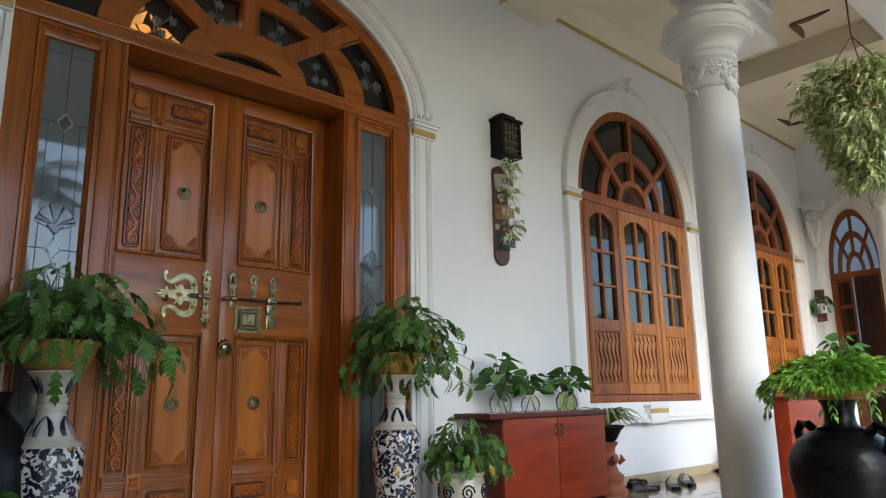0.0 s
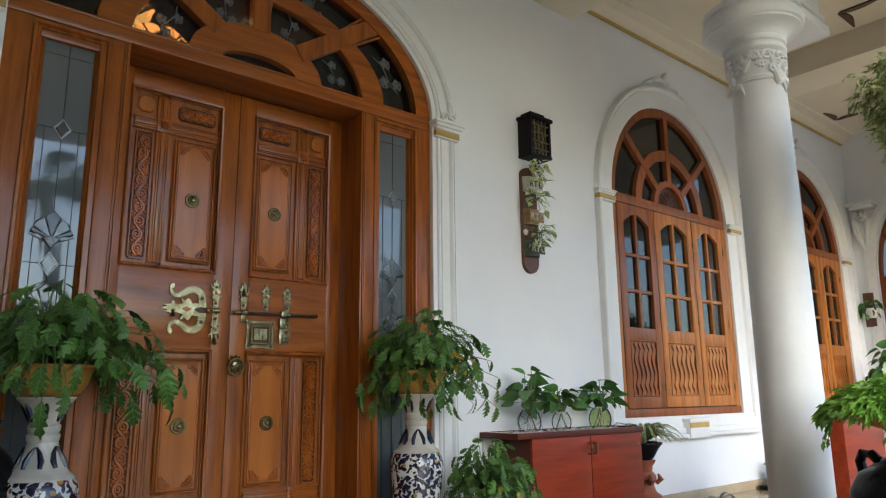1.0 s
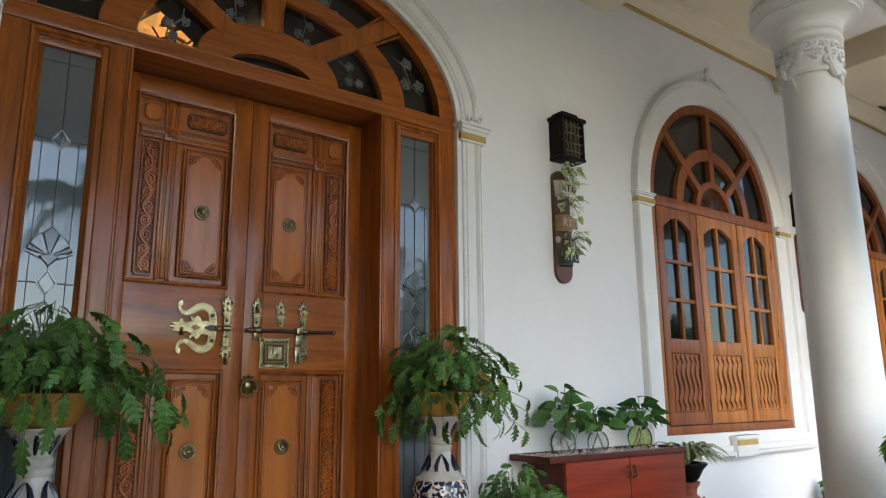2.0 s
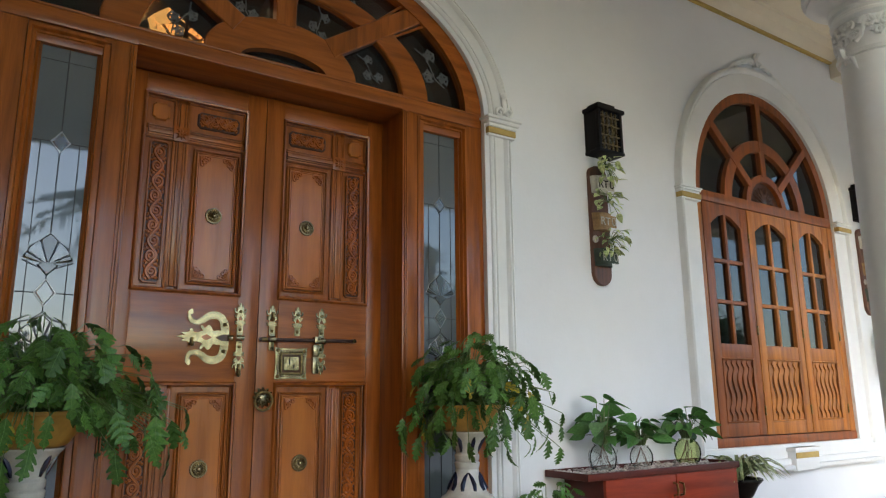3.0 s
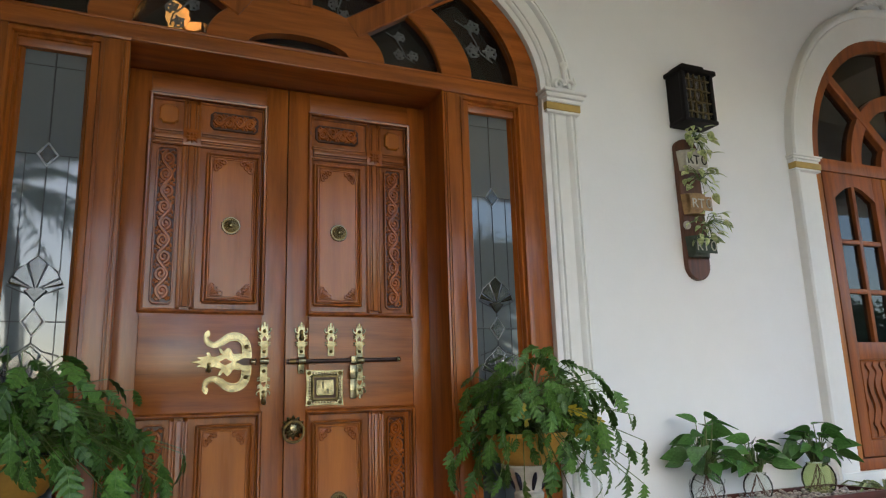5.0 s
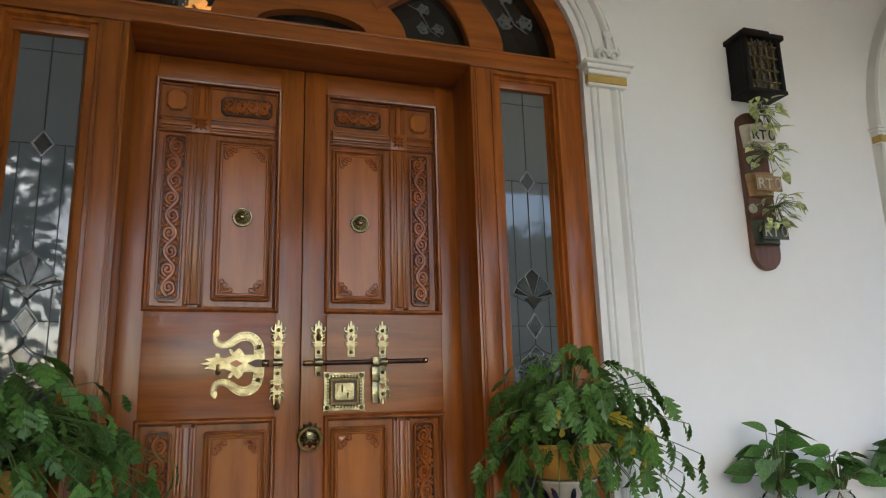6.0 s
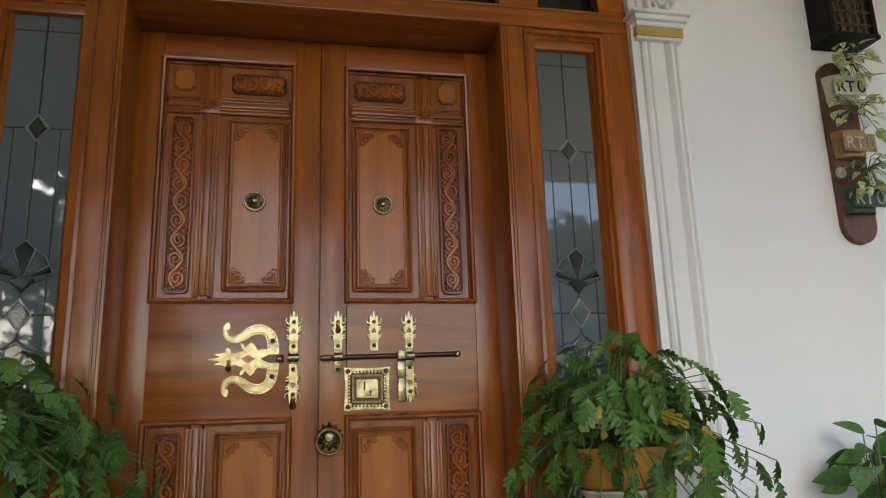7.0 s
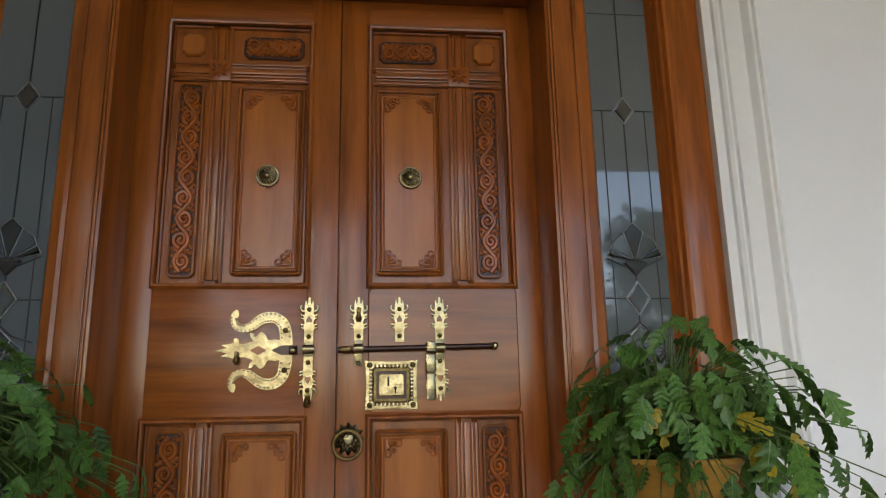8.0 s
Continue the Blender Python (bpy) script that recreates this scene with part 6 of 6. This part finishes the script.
for k in (0, 1):
    a = radians(-112 + 180 * k)
    ca, sa = math.cos(a), math.sin(a)
    b = Builder().tube([(UX + r * ca, UY + r * sa, z) for r, z in ((.125, .475), (.165, .505), (.205, .505), (.222, .475), (.212, .43), (.195, .40))], .020, 10)
    part("handle", b, black_pot, urn)
part("neck_band", Builder().lathe((UX, UY, -.012), [(.088, .498), (.098, .504), (.088, .512)], 40), black_pot, urn)
fb = thing("fern_bowl", (UX, UY, .611), "shallow ochre bowl on the black urn", "flower pot")
part("bowl", Builder().lathe((UX, UY, .611), [(.09, 0), (.140, .018), (.178, .046), (.182, .062), (.165, .062), (.155, .048), (.01, .048)], 40), ochre, fb)


def fern(at, label, count, reach, high, seed, mat):
    """A dome of feathery leaflets with strands hanging over the rim."""
    rnd = random.Random(seed)
    pl = thing("potted_fern", at, label, "fern")
    b = Builder()

    def leaflet(p, out, size, droop):
        m = leaf_matrix(p, out, droop, size, rnd.uniform(-.9, .9))
        v = [(0, 0, 0), (-.16, .2, .03), (-.10, .36, .02), (-.22, .5, .03), (-.10, .7, 0), (0, 1, -.15), (.10, .7, 0), (.22, .5, .03), (.10, .36, .02), (.16, .2, .03), (0, .5, -.03)]
        b.add([m @ Vector(q) for q in v], [(10, i, i + 1) for i in range(9)] + [(10, 9, 0)])

    for i in range(count):
        a, k = rnd.uniform(0, 6.283), math.sqrt(rnd.random())
        r = reach * k
        h = high * (1 - k ** 2.4) * rnd.uniform(.55, 1.08) + .02 * math.sin(5 * a)
        out = (math.cos(a), math.sin(a), rnd.uniform(.1, 1.2) * (1.1 - k))
        leaflet(Vector(at) + Vector((r * math.cos(a), r * math.sin(a), h)), out, rnd.uniform(.036, .066), rnd.uniform(.0, .25) + .22 * k)
    part("frond_mass", b, mat, pl)
    for i in range(22):
        b = Builder()
        a, L = rnd.uniform(0, 6.283), rnd.choice((.03, .04, .05, .06, .13))
        for t in range(9):
            u = t / 8
            p = Vector(at) + Vector(((reach * .8 + .07 * u) * math.cos(a), (reach * .8 + .07 * u) * math.sin(a), .03 - L * u * u))
            for sd in (-1, 1):
                leaflet(p, (math.cos(a + sd * .9), math.sin(a + sd * .9), 0), rnd.uniform(.03, .05), .35 + .3 * u)
        part("hanging_frond", b, mat, pl)
    return pl


fern((UX, UY, .664), "bright green bushy fern spilling over its bowl", 2900, .275, .110, 71, fern_mat)

HX, HY, HZ = 1.955, -2.36, 1.92
hb = thing("hanging_basket", (HX, HY, HZ), "brown hanging basket on a chain overflowing with foliage", "hanging basket")
part("basket", Builder().lathe((HX, HY, HZ), [(.05, 0), (.12, .04), (.16, .11), (.165, .14), (.15, .14), (.01, .12)], 28), ochre, hb)
b = Builder()
for k in range(3):
    a = k * 2.094
    b.tube([(HX + .16 * math.cos(a), HY + .16 * math.sin(a), HZ + .13), (HX, HY, HZ + .36)], .003, 5)
b.tube([(HX, HY, HZ + .36), (HX, HY, TOP)], .004, 6)
part("chain", b, iron, hb)
rnd = random.Random(81)
b = Builder()
for i in range(3600):
    a, u = rnd.uniform(0, 6.283), rnd.random()
    z = HZ + .22 - .58 * u
    rad = (.215 - .15 * max(0, (u - .35) / .65) ** 1.1) * math.sqrt(rnd.uniform(.25, 1)) * (1 + .14 * math.sin(3 * a + 9 * u) + .12 * math.sin(7 * a - 17 * u))
    if u < .12:
        rad *= .55 + u * 3.5
    p = Vector((HX - .05 * u + rad * math.cos(a), HY + rad * math.sin(a), z))
    m = leaf_matrix(p, (math.cos(a), math.sin(a), rnd.uniform(-.2, .7)), rnd.uniform(.1, .8), rnd.uniform(.040, .085), rnd.uniform(-1.2, 1.2))
    v = [(-.0, 0, 0), (-.13, .4, .08), (0, 1, -.3), (.13, .4, .08), (0, .5, 0)]
    b.add([m @ Vector(q) for q in v], [(0, 4, 1), (4, 2, 1), (0, 3, 4), (4, 3, 2)])
part("foliage", b, vine_leaf, hb, "pale variegated trailing foliage")

# ---------------------------------------------------------------- far end of the veranda
rc = thing("red_cabinet", (3.05, -1.38, -.012), "red-brown wooden cupboard standing on the veranda floor", "cabinet")
part("body", Builder().box(2.78, 3.34, -1.55, -1.22, -.012, .60, .006), red_lam, rc)
part("top", Builder().box(2.77, 3.35, -1.56, -1.21, .60, .622, .005), red_dark, rc)
blades("dracaena", (5.6, -1.75, .25), "tall striped green and yellow potted plant", 60, .45, .55, .018, variegated, 91, .5)
dp = thing("grey_pot", (5.6, -1.75, -.012), "plain pot of the striped plant", "flower pot")
part("pot", Builder().lathe((5.6, -1.75, -.012), [(.12, 0), (.17, .22), (.18, .27), (.16, .27), (.01, .24)], 28), terracotta, dp)
bush("far_plant", (6.4, -.7, .90), "pale green leafy plant on a stand at the veranda end", 60, .26, .26, .12, 93, 0, HEARTS, (.2, .7), .003, low=-.1)
fp = thing("tall_stand", (6.4, -.7, -.012), "tall white plant stand at the veranda end", "plant stand")
part("stand", Builder().lathe((6.4, -.7, -.012), [(.14, 0), (.12, .05), (.07, .12), (.06, .7), (.10, .8), (.14, .80), (.15, .90), (.13, .90)], 24), white_trim, fp)


def end_door():
    y0, y1, zs, rise = -.95, -.41, 1.95, .74
    c, a, x = (y0 + y1) / 2, (y1 - y0) / 2, CORNER + .06
    d = thing("arched_doorway", (x, c, 0), "brown wooden arched doorway with one glazed leaf standing open", "door")

    def flip(b):
        r = Builder()
        return r.add([(x + p[1], p[0], p[2]) for p in b.v], b.f)

    for k0, k1 in ((.90, 1.02), (.56, .66), (.26, .34)):
        b = Builder()
        p, q = arch(c, a * k0, rise * k0, zs, 24), arch(c, a * k1, rise * k1, zs, 24)
        v = [(u, yy, z) for yy in (-.02, .04) for row in (p, q) for u, z in row]
        f = []
        for i in range(24):
            f += [(i, i + 1, 26 + i, 25 + i), (50 + i, 75 + i, 76 + i, 51 + i), (i, 50 + i, 51 + i, i + 1), (25 + i, 26 + i, 76 + i, 75 + i)]
        part("arch_band", flip(b.add(v, f)), wood_red, d)
    for t in (45, 90, 135):
        ca, sa = math.cos(radians(t)), math.sin(radians(t))
        b = Builder().tube([(x, c + a * .3 * ca, zs + rise * .3 * sa), (x, c + a * .95 * ca, zs + rise * .95 * sa)], .018, 6)
        part("spoke", b, wood_red, d)
    part("transom", Builder().box(x - .03, x + .04, y0, y1, zs - .04, zs + .02, .005), wood_red, d)
    for yy in (y0, y1 - .05):
        part("post", Builder().box(x - .03, x + .04, yy, yy + .05, 0, zs, .005), wood_red, d)
    part("shut_leaf", Builder().box(x, x + .03, -.62, y1 - .05, 0, zs - .04, .004), wood_red, d)
    for k in range(3):
        part("pane", Builder().box(x - .006, x + .001, -.60, -.48, 1.0 + .3 * k, 1.26 + .3 * k), pane_dark, d, "", 0)
    # Dark sheet added behind the opening in place of its unlit depth.
    part("void_sheet", Builder().box(x + .30, x + .34, y0 - .25, -.55, 0, zs, .004), plank_wood, d, "dark wooden sheet standing in for the unlit opening")
    # open leaf, folded back along the wall
    ang = radians(62)

    def swung(b):
        r = Builder()
        hx, hy = x - .05, y0 - .02
        return r.add([(hx - u * math.cos(ang) + w * math.sin(ang), hy - u * math.sin(ang) - w * math.cos(ang), z) for u, w, z in b.v], b.f)

    lf = part("open_leaf", swung(Builder().box(0, .30, -.015, .015, .05, .95, .004)), wood_red, d)
    b = Builder()
    for u in (0, .13, .255):
        b.box(u, u + .045, -.015, .015, .95, zs - .06, .003)
    for z in (.95, 1.22, 1.50, zs - .16):
        b.box(.005, .295, -.013, .013, z, z + .045, .003)
    part("sash", swung(b), wood_red, lf)
    part("pane", swung(Builder().box(.01, .29, -.003, .003, .98, zs - .10)), pane_dark, lf, "", 0)
    b = Builder().moulding([(c + a + .01, 0)] + arch(c, a + .01, rise + .01, zs, 30) + [(c - a - .01, 0)], [(0, -.065), (.01, -.085), (.08, -.09), (.09, -.075), (.11, -.085), (.12, -.058)])
    setting("trim_arch", flip(b), white_trim, "white plaster moulding round the arched doorway")


end_door()
b = Builder().box(8.6, 8.7, -2.0, 0.06, -.02, TOP)
b.box(7.35, 8.6, -2.0, -1.9, -.02, TOP)
b.box(7.35, 8.7, -2.0, 0.06, TOP, TOP + .1)
b.box(7.35, 8.7, -1.9, 0.06, -.1, -.013)
setting("wall_room_beyond", b, white_wall, "pale walls of the room beyond the doorway", 0)

# corner bracket under the ceiling beam
br = Builder()
by = FACE - .13
br.box(CORNER - .16, CORNER - .001, FACE - .30, FACE - .02, 2.76, 2.80, .006)
br.box(CORNER - .12, CORNER - .001, FACE - .27, FACE - .05, 2.72, 2.76, .006)
br.tube([(CORNER - .07, by + .06 * math.cos(t * .6) * (1 - t / 18), 2.63 + .06 * math.sin(t * .6) * (1 - t / 18)) for t in range(16)], .026, 8)
br.tube([(CORNER - .06, by + .07, 2.60), (CORNER - .05, by + .04, 2.42), (CORNER - .03, by + .01, 2.30), (CORNER - .02, by - .02, 2.26)], [.03, .03, .025, .012], 8)
br.tube([(CORNER - .06, by - .07, 2.60), (CORNER - .05, by - .05, 2.45), (CORNER - .03, by - .01, 2.32)], [.03, .028, .02], 8)
br.box(CORNER - .05, CORNER - .001, by - .06, by + .06, 2.36, 2.72, .02)
setting("trim_bracket", br, white_trim, "white plaster scroll bracket in the wall corner")

eb = thing("plant_board", (CORNER, -.30, 1.43), "small dark board with a white pot and trailing plant", "wall planter")
part("board", Builder().box(CORNER - .03, CORNER - .001, -.35, -.24, 1.43, 1.80, .006), plank_wood, eb)
part("pot", Builder().lathe((CORNER - .10, -.33, 1.52), [(.04, 0), (.06, .09), (.065, .10), (.05, .10), (.01, .09)], 20), white_trim, eb)
bush("trailing_plant", (CORNER - .10, -.33, 1.60), "pale green trailing plant in a white wall pot", 26, .11, .08, .075, 95, 0, HEARTS, (.2, .8), .002, low=-.12)

# brown corner ornaments on the ceiling panels
def ceiling_ornament(x, y, sx, sy):
    b = Builder()
    z = TOP - .002
    for k in range(2):
        pts = []
        for t in range(9):
            u = .02 + .30 * t / 8
            w = .045 * math.sin(math.pi * (t / 8) ** .7) + .012
            pts.append((u, w))
        v = [(x + sx * (u if k == 0 else 0 + w0), y + sy * (w0 if k == 0 else u), zz) for zz in (z, z - .012) for u, w in pts for w0 in (0, w)]
        n = 18
        f = []
        for t in range(8):
            f += [(2 * t, 2 * t + 1, 2 * t + 3, 2 * t + 2), (n + 2 * t, n + 2 * t + 2, n + 2 * t + 3, n + 2 * t + 1), (2 * t + 1, n + 2 * t + 1, n + 2 * t + 3, 2 * t + 3), (2 * t, 2 * t + 2, n + 2 * t + 2, n + 2 * t)]
        b.add(v, f)
    setting("trim_ornament", b, brown_paint, "brown painted leaf ornament in the ceiling corner")


for x, y, sx, sy in ((4.56, -.44, -1, -1), (6.54, -.40, -1, -1), (4.20, -1.32, 1, -1)):
    ceiling_ornament(x, y, sx, sy)


# ---------------------------------------------------------------- garden in front, mirrored in the panes
def palm(x, y, h, seed):
    rnd = random.Random(seed)
    p = thing("palm_tree", (x, y, -.3), "tall coconut palm with a grey trunk in the garden", "palm tree", "garden palms")
    tr = [(x + .25 * math.sin(t * .5), y, -.3 + h * t / 8) for t in range(9)]
    part("trunk", Builder().tube(tr, [.24 - .012 * t for t in range(9)], 12), bark, p)
    b = Builder()
    top = Vector(tr[-1])
    for i in range(22):
        a, el = i * 2.39996, rnd.uniform(-.3, 1.1)
        L = rnd.uniform(2.2, 3.0)
        d = Vector((math.cos(a) * math.cos(el), math.sin(a) * math.cos(el), math.sin(el)))
        side = Vector((-math.sin(a), math.cos(a), 0))
        pts = [top + d * (L * t / 14) + Vector((0, 0, -1.5 * (t / 14) ** 2)) for t in range(15)]
        b.tube(pts, .025, 4)
        for t in range(2, 15):
            w = .75 * math.sin(math.pi * (t / 15.5) ** .7) + .1
            for s in (-1, 1):
                q = pts[t] + side * s * w * .7 + d * .25 + Vector((0, 0, -w * .6))
                b.add([pts[t] - d * .05, pts[t] + d * .05, q], [(0, 1, 2)])
    part("crown", b, palm_mat, p)


for x, y, h, sd in ((-3.0, -15, 6.2, 1), (2.4, -17, 6.2, 2), (-7.5, -20, 6.5, 3)):
    palm(x, y, h, sd)

def tree(x, y, h, r, seed):
    rnd = random.Random(seed)
    p = thing("garden_tree", (x, y, -.3), "large leafy green tree added to block sky and darken reflections", "tree", "garden trees")
    part("trunk", Builder().tube([(x, y, -.3), (x + .1, y, h * .3), (x, y + .1, h * .6), (x + .1, y, h * .85)], [.26, .21, .15, .05], 10), bark, p)
    for k in range(6):
        a = k * 1.05
        part("limb", Builder().tube([(x + .05, y, h * .4), (x + r * .35 * math.cos(a), y + r * .35 * math.sin(a), h * .58), (x + r * .75 * math.cos(a), y + r * .75 * math.sin(a), h * .7)], [.10, .07, .02], 7), bark, p)
    b = Builder()
    clumps = [(rnd.uniform(0, 6.283), r * math.sqrt(rnd.random()), rnd.uniform(.18, 1.0), rnd.uniform(.6, 1.1)) for k in range(46)]
    for a, q, w, cr in clumps:
        c = Vector((x + q * math.cos(a) * (1.1 - .5 * w), y + q * math.sin(a) * (1.1 - .5 * w), h * w))
        for k in range(150):
            d = Vector((rnd.gauss(0, 1), rnd.gauss(0, 1), rnd.gauss(0, .8))).normalized() * cr * rnd.uniform(.5, 1)
            m = leaf_matrix(c + d, d, rnd.uniform(0, .6), rnd.uniform(.18, .34), rnd.uniform(-1, 1))
            b.add([m @ Vector(q2) for q2 in ((0, 0, 0), (-.3, .45, .05), (0, 1, 0), (.3, .45, .05))], [(0, 1, 2, 3)])
    part("crown", b, palm_mat, p)


# Added trees, out of view: block front sky light, darken reflections in wood and panes.
for x, y, h, r, sd in ((8.2, -16.5, 5.5, 2.4, 21), (13.6, -17.2, 4.6, 2.4, 22), (-4.9, -9.4, 7.2, 2.6, 25), (-9.4, -12.0, 7.5, 2.6, 26), (25.0, -16.5, 3.6, 2.6, 27), (28.0, -9.5, 3.4, 2.6, 28)):
    tree(x, y, h, r, sd)

rnd = random.Random(77)
for i, (x0, x1) in enumerate(((-16, -5), (-5, 5), (5, 16))):
    hd = thing("hedge", ((x0 + x1) / 2, -13.2, -.3), "dense dark green garden hedge along the forecourt", "hedge", "garden hedges")
    b = Builder()
    for k in range(2600):
        p = Vector((rnd.uniform(x0, x1), -13.2 + rnd.uniform(-.5, .5), -.3 + 1.5 * rnd.random() ** .7))
        m = leaf_matrix(p, (rnd.uniform(-1, 1), rnd.uniform(-1, 1), rnd.uniform(0, 1)), .2, rnd.uniform(.10, .22), rnd.uniform(-1, 1))
        b.add([m @ Vector(q) for q in ((0, 0, 0), (-.35, .5, .05), (0, 1, 0), (.35, .5, .05))], [(0, 1, 2, 3)])
    part("foliage", b, palm_mat, hd)
